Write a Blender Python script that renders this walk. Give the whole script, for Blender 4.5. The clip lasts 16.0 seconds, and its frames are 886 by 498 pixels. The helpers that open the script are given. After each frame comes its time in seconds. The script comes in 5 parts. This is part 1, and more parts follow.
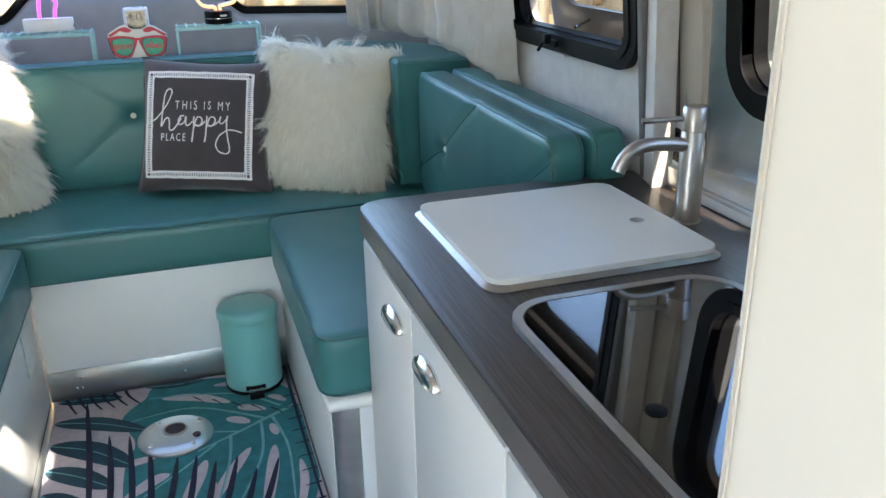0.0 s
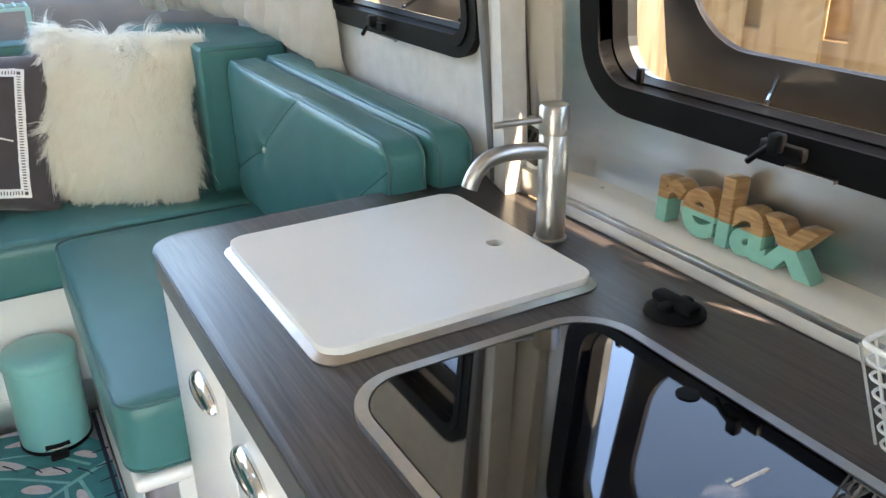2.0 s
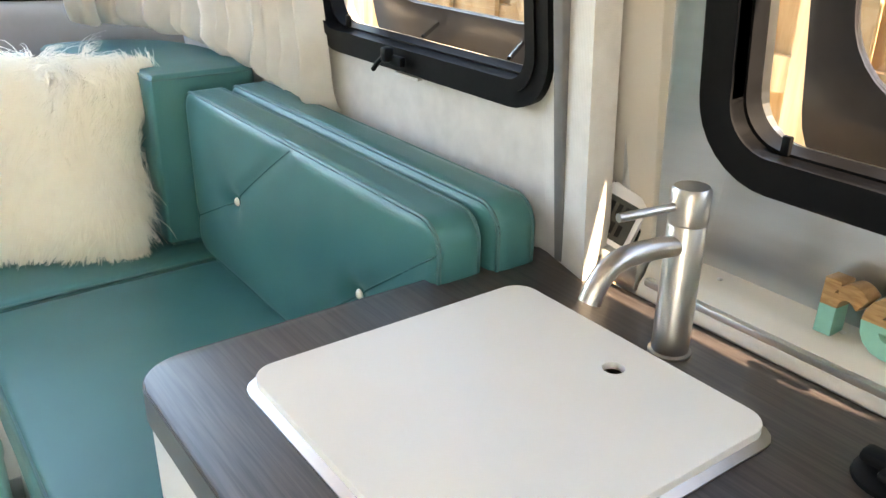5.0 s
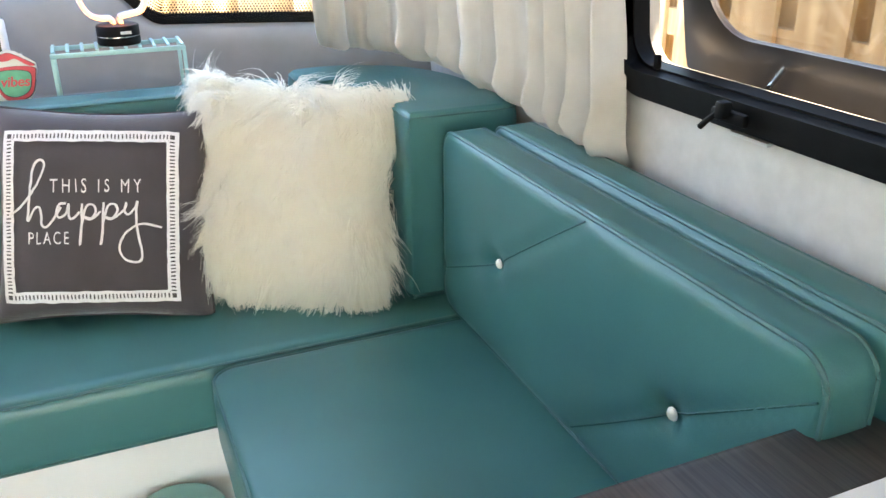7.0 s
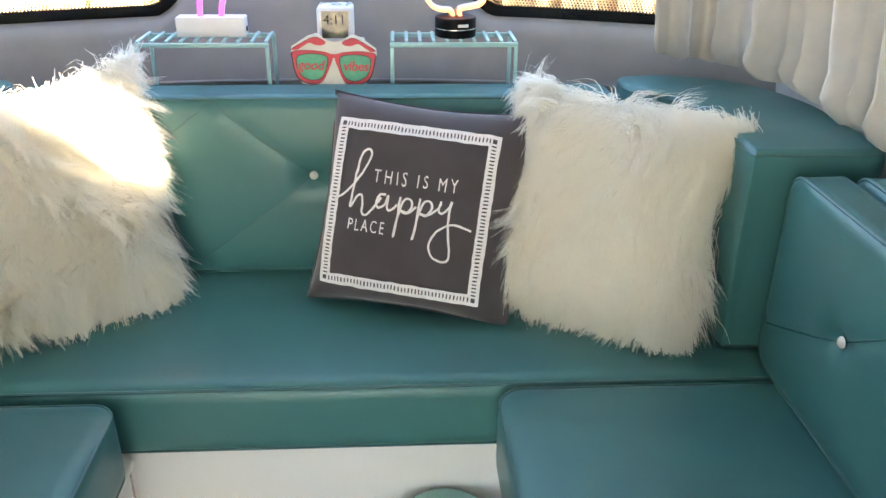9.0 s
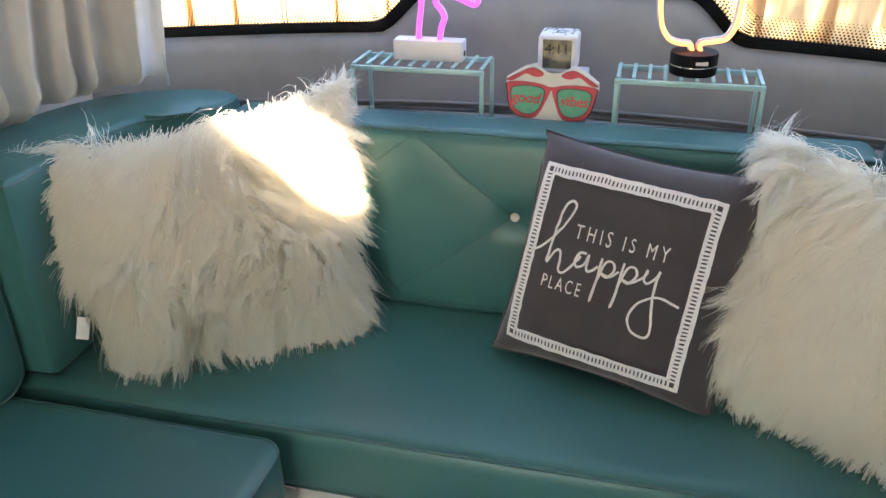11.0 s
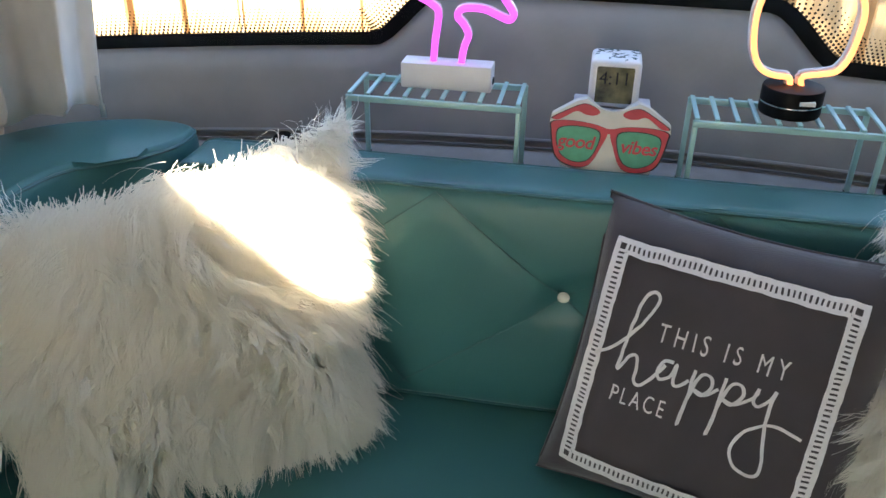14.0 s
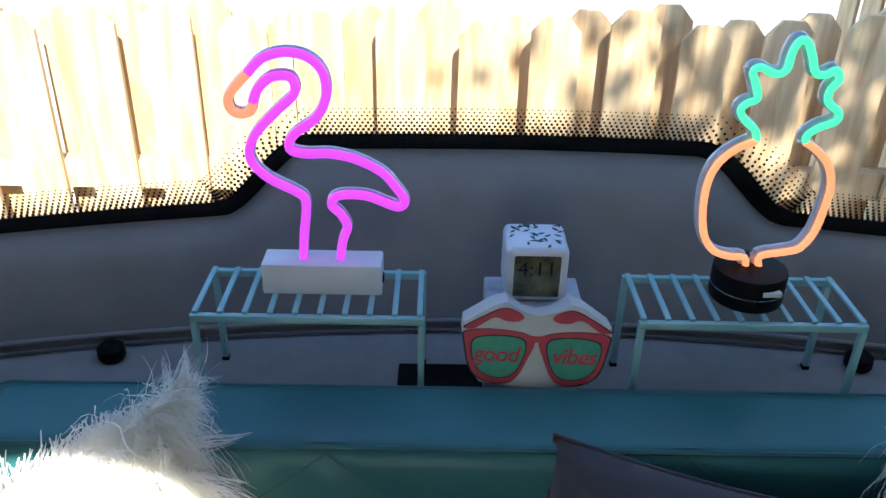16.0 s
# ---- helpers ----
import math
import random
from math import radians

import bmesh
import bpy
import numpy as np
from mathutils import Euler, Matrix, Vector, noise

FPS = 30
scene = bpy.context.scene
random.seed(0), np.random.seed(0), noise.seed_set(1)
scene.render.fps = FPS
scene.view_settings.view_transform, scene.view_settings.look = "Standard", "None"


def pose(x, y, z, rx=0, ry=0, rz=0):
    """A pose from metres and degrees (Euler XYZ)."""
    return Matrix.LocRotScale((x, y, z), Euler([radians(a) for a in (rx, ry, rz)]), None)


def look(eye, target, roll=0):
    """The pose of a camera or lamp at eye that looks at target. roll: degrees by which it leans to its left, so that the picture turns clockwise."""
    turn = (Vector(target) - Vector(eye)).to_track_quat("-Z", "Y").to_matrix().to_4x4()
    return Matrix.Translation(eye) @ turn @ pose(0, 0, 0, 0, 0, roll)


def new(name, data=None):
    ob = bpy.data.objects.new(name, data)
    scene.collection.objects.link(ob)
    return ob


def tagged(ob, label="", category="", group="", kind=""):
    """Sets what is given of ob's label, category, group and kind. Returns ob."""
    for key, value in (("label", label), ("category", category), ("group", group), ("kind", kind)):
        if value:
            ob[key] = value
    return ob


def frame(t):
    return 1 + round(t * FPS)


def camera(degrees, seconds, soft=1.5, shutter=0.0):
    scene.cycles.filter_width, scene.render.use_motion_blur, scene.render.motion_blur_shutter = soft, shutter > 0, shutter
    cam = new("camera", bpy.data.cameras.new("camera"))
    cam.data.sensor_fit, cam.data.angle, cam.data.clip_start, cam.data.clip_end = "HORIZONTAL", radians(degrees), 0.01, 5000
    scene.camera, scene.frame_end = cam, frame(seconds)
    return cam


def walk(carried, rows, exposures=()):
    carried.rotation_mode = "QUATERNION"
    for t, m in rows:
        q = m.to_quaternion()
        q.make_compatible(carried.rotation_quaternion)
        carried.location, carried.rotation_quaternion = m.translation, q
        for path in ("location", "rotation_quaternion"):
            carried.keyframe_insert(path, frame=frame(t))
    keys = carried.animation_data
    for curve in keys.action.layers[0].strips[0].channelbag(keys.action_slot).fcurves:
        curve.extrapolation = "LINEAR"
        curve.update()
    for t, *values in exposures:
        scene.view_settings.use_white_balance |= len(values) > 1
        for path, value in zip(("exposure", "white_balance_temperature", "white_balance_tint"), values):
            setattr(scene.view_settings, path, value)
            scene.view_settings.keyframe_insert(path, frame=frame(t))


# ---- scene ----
cam = camera(56.3, 16.0)
PATH = [
    (0, (0.011, 0.042, 1.347), (0.575, 1.817, 0.62), -1.1),
    (0.5, (0.003, 0.093, 1.338), (0.691, 1.795, 0.543), -1.2),
    (1, (0.04, 0.168, 1.339), (0.805, 1.827, 0.526), -1.0),
    (1.5, (0.111, 0.237, 1.346), (0.93, 1.875, 0.541), -0.9),
    (2, (0.137, 0.31, 1.341), (1.036, 1.907, 0.54), -0.9),
    (2.5, (0.123, 0.379, 1.347), (1.215, 1.856, 0.557), -1.2),
    (3, (0.099, 0.428, 1.355), (1.319, 1.804, 0.57), -0.9),
    (3.2, (0.084, 0.45, 1.36), (1.319, 1.813, 0.574), -0.5),
    (5.3, (0.158, 0.799, 1.351), (1.166, 2.323, 0.537), 1.0),
    (5.5, (0.187, 0.85, 1.35), (1.141, 2.407, 0.533), 1.1),
    (6, (0.201, 0.937, 1.352), (1.044, 2.554, 0.532), 0.7),
    (6.5, (0.174, 1.017, 1.364), (0.944, 2.679, 0.56), -0.6),
    (7, (0.113, 1.077, 1.361), (0.827, 2.767, 0.564), -0.5),
    (7.5, (0.076, 1.124, 1.347), (0.619, 2.855, 0.507), 0.7),
    (8, (0.037, 1.14, 1.338), (0.426, 2.903, 0.478), 1.1),
    (8.2, (0.023, 1.147, 1.347), (0.353, 2.926, 0.497), 1.0),
    (10.3, (0.119, 1.394, 1.513), (-0.113, 3.166, 0.615), -0.4),
    (10.5, (0.117, 1.405, 1.508), (-0.166, 3.17, 0.61), -0.5),
    (11, (0.109, 1.431, 1.498), (-0.339, 3.152, 0.582), -0.9),
    (11.5, (0.099, 1.46, 1.499), (-0.462, 3.134, 0.559), -1.4),
    (12, (0.04, 1.533, 1.486), (-0.562, 3.182, 0.527), -2.0),
    (12.5, (-0.051, 1.602, 1.489), (-0.682, 3.235, 0.521), -2.8),
    (13, (-0.095, 1.647, 1.48), (-0.629, 3.299, 0.487), -2.7),
    (13.5, (-0.123, 1.725, 1.491), (-0.485, 3.409, 0.475), 0.2),
    (14, (-0.124, 1.825, 1.491), (-0.437, 3.538, 0.508), 0.8),
    (14.5, (-0.103, 1.98, 1.524), (-0.404, 3.705, 0.557), 0.3),
    (15, (-0.087, 2.079, 1.561), (-0.369, 3.806, 0.592), 0.4),
    (15.5, (-0.136, 2.148, 1.598), (-0.338, 3.892, 0.639), 0.2),
    (16, (-0.217, 2.234, 1.609), (-0.204, 3.987, 0.648), 1.2),
]
EXPOSURES = [(0, 3.1, 6900, 10), (1.6, 3.45, 6800, 10), (2.0, 3.7, 8100, 13), (2.5, 3.95, 9300, 14), (3, 4.0, 9400, 14), (6, 4.05, 8700, 15), (7, 3.97, 8500, 15), (8, 3.75, 8400, 15), (10.5, 3.3, 8700, 16), (11, 3.15, 8800, 18), (13, 3.3, 8800, 19), (13.5, 3.1, 8900, 16), (14, 2.7, 8000, 14), (14.5, 2.1, 7000, 11), (15.5, 1.8, 6700, 11), (16, 1.6, 6100, 10)]
walk(cam, [(t, look(eye, target, roll)) for t, eye, target, roll in PATH], EXPOSURES)

# ---- light ----
SUN_WAY = Vector((-0.15, 0.69, -0.68)).normalized()
world = bpy.data.worlds.new("world")
scene.world = world
world.use_nodes = True
wn = world.node_tree.nodes
sky = wn.new("ShaderNodeTexSky")
sky.sky_type, sky.sun_disc = "NISHITA", False
sky.dust_density, sky.ozone_density = 0.2, 3.5
sky.sun_elevation = math.asin(-SUN_WAY.z)
sky.sun_rotation = math.atan2(-SUN_WAY.x, -SUN_WAY.y)
world.node_tree.links.new(sky.outputs[0], wn["Background"].inputs[0])
wn["Background"].inputs[1].default_value = 0.15
sun_data = bpy.data.lights.new("sun", "SUN")
sun_data.energy, sun_data.angle, sun_data.color = 5.0, radians(0.6), (1.0, 0.94, 0.85)
sun = new("sun", sun_data)
sun.matrix_world = look((0, 0, 6), Vector((0, 0, 6)) + SUN_WAY)


# ---- materials ----
def mat(name, color, rough=0.5, metal=0.0, spec=0.5, vary=0.12, scale=6.0, bump=0.0, bump_scale=200.0, tint=None, stretch=(1, 1, 1), coat=0.0, sheen=0.0, detail=4.0):
    """A surface with slow and fine variation of colour, and a fine relief."""
    m = bpy.data.materials.new(name)
    m.use_nodes = True
    n, links = m.node_tree.nodes, m.node_tree.links
    b = n["Principled BSDF"]
    b.inputs["Roughness"].default_value = rough
    b.inputs["Metallic"].default_value = metal
    b.inputs["Specular IOR Level"].default_value = spec
    b.inputs["Coat Weight"].default_value = coat
    b.inputs["Sheen Weight"].default_value = sheen
    tc = n.new("ShaderNodeTexCoord")
    mp = n.new("ShaderNodeMapping")
    mp.inputs["Scale"].default_value = stretch
    links.new(tc.outputs["Object"], mp.inputs[0])
    a = n.new("ShaderNodeTexNoise")
    a.inputs["Scale"].default_value, a.inputs["Detail"].default_value = scale, detail
    links.new(mp.outputs[0], a.inputs["Vector"])
    ramp = n.new("ShaderNodeValToRGB")
    dark = [c * (1 - vary) for c in color]
    light = list(tint) if tint else [min(1, c * (1 + vary)) for c in color]
    ramp.color_ramp.elements[0].position, ramp.color_ramp.elements[1].position = 0.3, 0.7
    ramp.color_ramp.elements[0].color, ramp.color_ramp.elements[1].color = (*dark, 1), (*light, 1)
    links.new(a.outputs["Fac"], ramp.inputs[0])
    links.new(ramp.outputs[0], b.inputs["Base Color"])
    if bump:
        f = n.new("ShaderNodeTexNoise")
        f.inputs["Scale"].default_value, f.inputs["Detail"].default_value = bump_scale, 3
        links.new(mp.outputs[0], f.inputs["Vector"])
        bp = n.new("ShaderNodeBump")
        bp.inputs["Strength"].default_value, bp.inputs["Distance"].default_value = bump, 0.002
        links.new(f.outputs["Fac"], bp.inputs["Height"])
        links.new(bp.outputs[0], b.inputs["Normal"])
    return m


def glow(name, color, power):
    m = mat(name, color, 0.4, vary=0.03)
    b = m.node_tree.nodes["Principled BSDF"]
    b.inputs["Emission Color"].default_value = (*color, 1)
    b.inputs["Emission Strength"].default_value = power
    return m


def thin_glass(name, tone, gloss):
    m = bpy.data.materials.new(name)
    m.use_nodes = True
    n, links = m.node_tree.nodes, m.node_tree.links
    n.remove(n["Principled BSDF"])
    clear, shine, mix = n.new("ShaderNodeBsdfTransparent"), n.new("ShaderNodeBsdfGlossy"), n.new("ShaderNodeMixShader")
    clear.inputs[0].default_value = (*tone, 1)
    shine.inputs["Roughness"].default_value = 0.02
    mix.inputs[0].default_value = gloss
    links.new(clear.outputs[0], mix.inputs[1])
    links.new(shine.outputs[0], mix.inputs[2])
    links.new(mix.outputs[0], n["Material Output"].inputs[0])
    return m


def weave(m, scale, depth):
    """A cloth weave in the relief of a material."""
    n, links = m.node_tree.nodes, m.node_tree.links
    tc, bp = n.new("ShaderNodeTexCoord"), n.new("ShaderNodeBump")
    add = n.new("ShaderNodeMath")
    for axis in ("X", "Z"):
        w = n.new("ShaderNodeTexWave")
        w.bands_direction = axis
        w.inputs["Scale"].default_value, w.inputs["Distortion"].default_value = scale, 1.5
        links.new(tc.outputs["Object"], w.inputs["Vector"])
        links.new(w.outputs["Fac"], add.inputs[0 if axis == "X" else 1])
    bp.inputs["Strength"].default_value, bp.inputs["Distance"].default_value = depth, 0.002
    links.new(add.outputs[0], bp.inputs["Height"])
    links.new(bp.outputs[0], n["Principled BSDF"].inputs["Normal"])
    return m


def wood_grain(name, dark, light, rough, scale, stretch, bump=0.25):
    m = mat(name, light, rough, vary=0.2, scale=4)
    n, links = m.node_tree.nodes, m.node_tree.links
    b = n["Principled BSDF"]
    tc, mp, w, r = n.new("ShaderNodeTexCoord"), n.new("ShaderNodeMapping"), n.new("ShaderNodeTexNoise"), n.new("ShaderNodeValToRGB")
    info, shift = n.new("ShaderNodeObjectInfo"), n.new("ShaderNodeVectorMath")
    mp.inputs["Scale"].default_value = stretch
    links.new(info.outputs["Random"], shift.inputs[0])
    links.new(tc.outputs["Object"], shift.inputs[1])
    links.new(shift.outputs[0], mp.inputs[0])
    links.new(mp.outputs[0], w.inputs["Vector"])
    w.inputs["Scale"].default_value, w.inputs["Detail"].default_value, w.inputs["Distortion"].default_value = scale, 6, 0.6
    r.color_ramp.elements[0].position, r.color_ramp.elements[1].position = 0.36, 0.66
    r.color_ramp.elements[0].color, r.color_ramp.elements[1].color = (*dark, 1), (*light, 1)
    links.new(w.outputs["Fac"], r.inputs[0])
    links.new(r.outputs[0], b.inputs["Base Color"])
    bp = n.new("ShaderNodeBump")
    bp.inputs["Strength"].default_value, bp.inputs["Distance"].default_value = bump, 0.001
    links.new(w.outputs["Fac"], bp.inputs["Height"])
    links.new(bp.outputs[0], b.inputs["Normal"])
    return m


VINYL = mat("teal_vinyl", (0.038, 0.163, 0.158), 0.36, vary=0.10, scale=3, bump=0.14, bump_scale=420, spec=0.42)
PIPING = mat("teal_piping", (0.042, 0.14, 0.14), 0.45, vary=0.1, scale=20)
SEAM = mat("dark_stitch", (0.015, 0.09, 0.09), 0.7, vary=0.1, scale=60)
BUTTON = mat("pearl_button", (0.75, 0.74, 0.66), 0.2, vary=0.06, scale=60, coat=0.6)
FABRIC = weave(mat("grey_wall_fabric", (0.54, 0.52, 0.49), 0.85, vary=0.07, scale=30, sheen=0.2), 160, 0.15)
LINER = weave(mat("taupe_liner_fabric", (0.24, 0.225, 0.21), 0.9, vary=0.06, scale=14, sheen=0.2), 170, 0.15)
ALU = mat("brushed_aluminium", (0.60, 0.62, 0.62), 0.30, metal=1.0, vary=0.14, scale=2.5, bump=0.05, bump_scale=60, stretch=(1, 1, 6))
ALU_EDGE = mat("satin_aluminium_trim", (0.58, 0.58, 0.57), 0.32, metal=1.0, vary=0.06, scale=10)
CREAM = mat("cream_trim_paint", (0.55, 0.51, 0.45), 0.45, vary=0.04, scale=4)
# real gasket strips, and the painted shade under the worktop
STRIP = mat("grey_gasket_and_shade", (0.13, 0.13, 0.13), 0.6, vary=0.1, scale=30)
COUNTER = wood_grain("dark_wood_laminate", (0.033, 0.027, 0.026), (0.078, 0.063, 0.059), 0.36, 3.5, (60, 2.2, 60), 0.12)
COUNTER_EDGE = mat("dark_edge_band", (0.10, 0.09, 0.085), 0.35, vary=0.15, scale=12, coat=0.3)
WHITE = mat("white_laminate", (0.74, 0.74, 0.71), 0.32, vary=0.03, scale=3)
PANTRY = mat("cream_laminate", (0.76, 0.72, 0.65), 0.4, vary=0.03, scale=2)
STEEL = mat("brushed_steel", (0.50, 0.47, 0.44), 0.33, metal=1.0, vary=0.08, scale=30, stretch=(1, 1, 0.1), bump=0.05, bump_scale=300)
CHROME = mat("polished_chrome", (0.75, 0.74, 0.72), 0.12, metal=1.0, vary=0.04, scale=20)
BLACK_GLASS = mat("black_glass", (0.004, 0.004, 0.005), 0.03, vary=0.1, spec=0.9, coat=1.0)
BLACK = mat("black_plastic", (0.005, 0.005, 0.0055), 0.5, spec=0.10, vary=0.25, scale=40, bump=0.1, bump_scale=300)
PANE_EDGE = mat("dark_pane_border", (0.020, 0.019, 0.021), 0.28, vary=0.2, scale=20)
LID = mat("white_sink_lid", (0.78, 0.77, 0.74), 0.3, vary=0.025, scale=4, bump=0.05, bump_scale=300)
CURTAIN = weave(mat("linen_curtain", (0.60, 0.575, 0.54), 0.9, vary=0.06, scale=18, sheen=0.3), 260, 0.2)
FUR = mat("white_long_fur", (0.97, 0.94, 0.87), 0.7, vary=0.06, scale=25, sheen=0.3)
n, links = FUR.node_tree.nodes, FUR.node_tree.links
soft, blend = n.new("ShaderNodeBsdfTranslucent"), n.new("ShaderNodeMixShader")
soft.inputs[0].default_value, blend.inputs[0].default_value = (0.97, 0.94, 0.87, 1), 0.6
links.new(n["Principled BSDF"].outputs[0], blend.inputs[1])
links.new(soft.outputs[0], blend.inputs[2])
links.new(blend.outputs[0], n["Material Output"].inputs[0])
GREY_CLOTH = weave(mat("charcoal_pillow_cloth", (0.062, 0.052, 0.056), 0.9, vary=0.12, scale=12, sheen=0.35), 330, 0.25)
LACE = mat("white_lace", (0.80, 0.78, 0.78), 0.8, vary=0.06, scale=90, bump=0.4, bump_scale=500)
PRINT = mat("white_print", (0.76, 0.74, 0.72), 0.8, vary=0.08, scale=60)
MINT = mat("mint_enamel", (0.30, 0.55, 0.53), 0.35, vary=0.06, scale=25, coat=0.3)
CAN = mat("turquoise_enamel", (0.17, 0.44, 0.41), 0.3, vary=0.05, scale=8, coat=0.4)
WHITE_BOX = mat("white_plastic", (0.76, 0.75, 0.76), 0.35, vary=0.04, scale=30)
PINK_GLOW = glow("pink_neon", (0.56, 0.055, 0.72), 0.45)
AMBER_GLOW = glow("amber_neon", (1.0, 0.34, 0.14), 0.42)
GREEN_GLOW = glow("green_neon", (0.10, 0.80, 0.40), 0.40)
BEAK_GLOW = glow("peach_neon", (0.9, 0.28, 0.14), 0.40)
CLEAR_TUBE = mat("milky_silicone", (0.62, 0.62, 0.68), 0.25, vary=0.05, scale=40, coat=0.4)
RED = mat("coral_red_paint", (0.62, 0.055, 0.075), 0.5, vary=0.1, scale=60)
LENS_GREEN = mat("sea_green_paint", (0.07, 0.37, 0.22), 0.5, vary=0.12, scale=60)
SIGN_WHITE = mat("off_white_block", (0.72, 0.69, 0.62), 0.55, vary=0.05, scale=30)
INK = mat("dark_outline", (0.03, 0.015, 0.02), 0.6, vary=0.1, scale=60)
OAK = wood_grain("oak_letters", (0.30, 0.155, 0.06), (0.46, 0.27, 0.12), 0.5, 5, (6, 6, 40))
MINT_DIP = mat("mint_dip_paint", (0.22, 0.50, 0.40), 0.55, vary=0.06, scale=40)
# the yellow tint paints a reflection into the display's colour
SCREEN = mat("dark_screen_with_reflection", (0.05, 0.045, 0.02), 0.15, vary=0.6, scale=40, coat=0.5, tint=(0.16, 0.145, 0.06))
LCD = mat("grey_lcd", (0.055, 0.055, 0.05), 0.2, vary=0.1, scale=40)
WIRE = mat("white_wire", (0.80, 0.79, 0.76), 0.4, vary=0.05, scale=40)
RUG = mat("blush_white_rug", (0.50, 0.43, 0.45), 0.9, vary=0.10, scale=60, bump=0.5, bump_scale=600)
RUG_TEAL = mat("teal_rug_print", (0.022, 0.17, 0.18), 0.9, vary=0.2, scale=25, bump=0.5, bump_scale=600)
RUG_DARK = mat("deep_teal_rug_print", (0.010, 0.045, 0.065), 0.9, vary=0.2, scale=30, bump=0.5, bump_scale=600)
RUG_VEIN = mat("pale_teal_rug_print", (0.14, 0.36, 0.36), 0.9, vary=0.15, scale=30, bump=0.5, bump_scale=600)
RUG_LINE = mat("navy_rug_line", (0.012, 0.014, 0.035), 0.9, vary=0.2, scale=40, bump=0.5, bump_scale=600)
FLOOR = mat("grey_vinyl_floor", (0.10, 0.10, 0.105), 0.5, vary=0.2, scale=20, bump=0.2, bump_scale=150)
CEIL = mat("white_ceiling_panel", (0.72, 0.71, 0.68), 0.6, vary=0.04, scale=3)
CEDAR = wood_grain("cedar_fence_boards", (0.46, 0.30, 0.15), (0.70, 0.52, 0.30), 0.75, 3.0, (9, 9, 1.0), 0.4)
GROUND = mat("pale_gravel_ground", (0.42, 0.39, 0.33), 0.95, vary=0.4, scale=9, bump=0.8, bump_scale=40)
LEAF = mat("green_leaf", (0.10, 0.26, 0.03), 0.5, vary=0.35, scale=5)
TAG = mat("white_tag", (0.80, 0.80, 0.80), 0.7, vary=0.04, scale=50)
GLASS_FRONT = thin_glass("front_glass", (0.95, 0.96, 0.95), 0.03)
GLASS_SIDE = thin_glass("tinted_acrylic", (0.66, 0.645, 0.63), 0.06)


# ---- building helpers ----
def to_ob(name, bm, material, smooth=True):
    me = bpy.data.meshes.new(name)
    bmesh.ops.recalc_face_normals(bm, faces=bm.faces)
    bm.to_mesh(me)
    bm.free()
    if smooth:
        me.shade_smooth()
        me.set_sharp_from_angle(angle=radians(38))
    me.materials.append(material)
    return new(name, me)


def part(name, bm, material, parent, label="", smooth=True):
    ob = to_ob(name, bm, material, smooth)
    ob.parent = parent
    ob.matrix_parent_inverse = parent.matrix_basis.inverted()
    return tagged(ob, label)


def solid(name, bm, material, label, category, group="", kind="", smooth=True):
    return tagged(to_ob(name, bm, material, smooth), label, category, group, kind)


def thing(name, at, label, category, group=""):
    ob = new(name)
    ob.empty_display_size = 0.05
    ob.matrix_basis = Matrix.Translation(at)
    return tagged(ob, label, category, group)


def box(x0, x1, y0, y1, z0, z1, bevel=0.0, seg=2, m=None):
    bm = bmesh.new()
    bmesh.ops.create_cube(bm, size=1)
    bmesh.ops.scale(bm, vec=(x1 - x0, y1 - y0, z1 - z0), verts=bm.verts)
    if bevel:
        bmesh.ops.bevel(bm, geom=bm.edges[:], offset=bevel, segments=seg, affect="EDGES", profile=0.5)
    bmesh.ops.translate(bm, vec=((x0 + x1) / 2, (y0 + y1) / 2, (z0 + z1) / 2), verts=bm.verts)
    if m is not None:
        bmesh.ops.transform(bm, matrix=m, verts=bm.verts)
    return bm


def join(*bms):
    """Several bmeshes of one part as one."""
    out = bmesh.new()
    for b in bms:
        me = bpy.data.meshes.new("tmp")
        b.to_mesh(me)
        b.free()
        out.from_mesh(me)
        bpy.data.meshes.remove(me)
    return out


def tube(points, r, sides=8, closed=False, taper=None):
    """A round bar along a line of points."""
    pts = [Vector(p) for p in points]
    bm = bmesh.new()
    rings, n = [], len(pts)
    up = Vector((0.13, 0.31, 0.94)).normalized()
    for i, p in enumerate(pts):
        a = pts[(i - 1) % n] if closed or i else p
        b = pts[(i + 1) % n] if closed or i < n - 1 else p
        d = (b - a).normalized()
        u = d.cross(up)
        if u.length < 0.05:
            u = d.cross(Vector((1, 0, 0)))
        u.normalize()
        v = d.cross(u)
        rr = r * (taper(i / max(1, n - 1)) if taper else 1)
        rings.append([bm.verts.new(p + rr * (math.cos(k * math.tau / sides) * u + math.sin(k * math.tau / sides) * v)) for k in range(sides)])
    for i in range(n if closed else n - 1):
        a, b = rings[i], rings[(i + 1) % n]
        for k in range(sides):
            bm.faces.new((a[k], a[(k + 1) % sides], b[(k + 1) % sides], b[k]))
    if not closed:
        bm.faces.new(rings[0][::-1])
        bm.faces.new(rings[-1])
    return bm


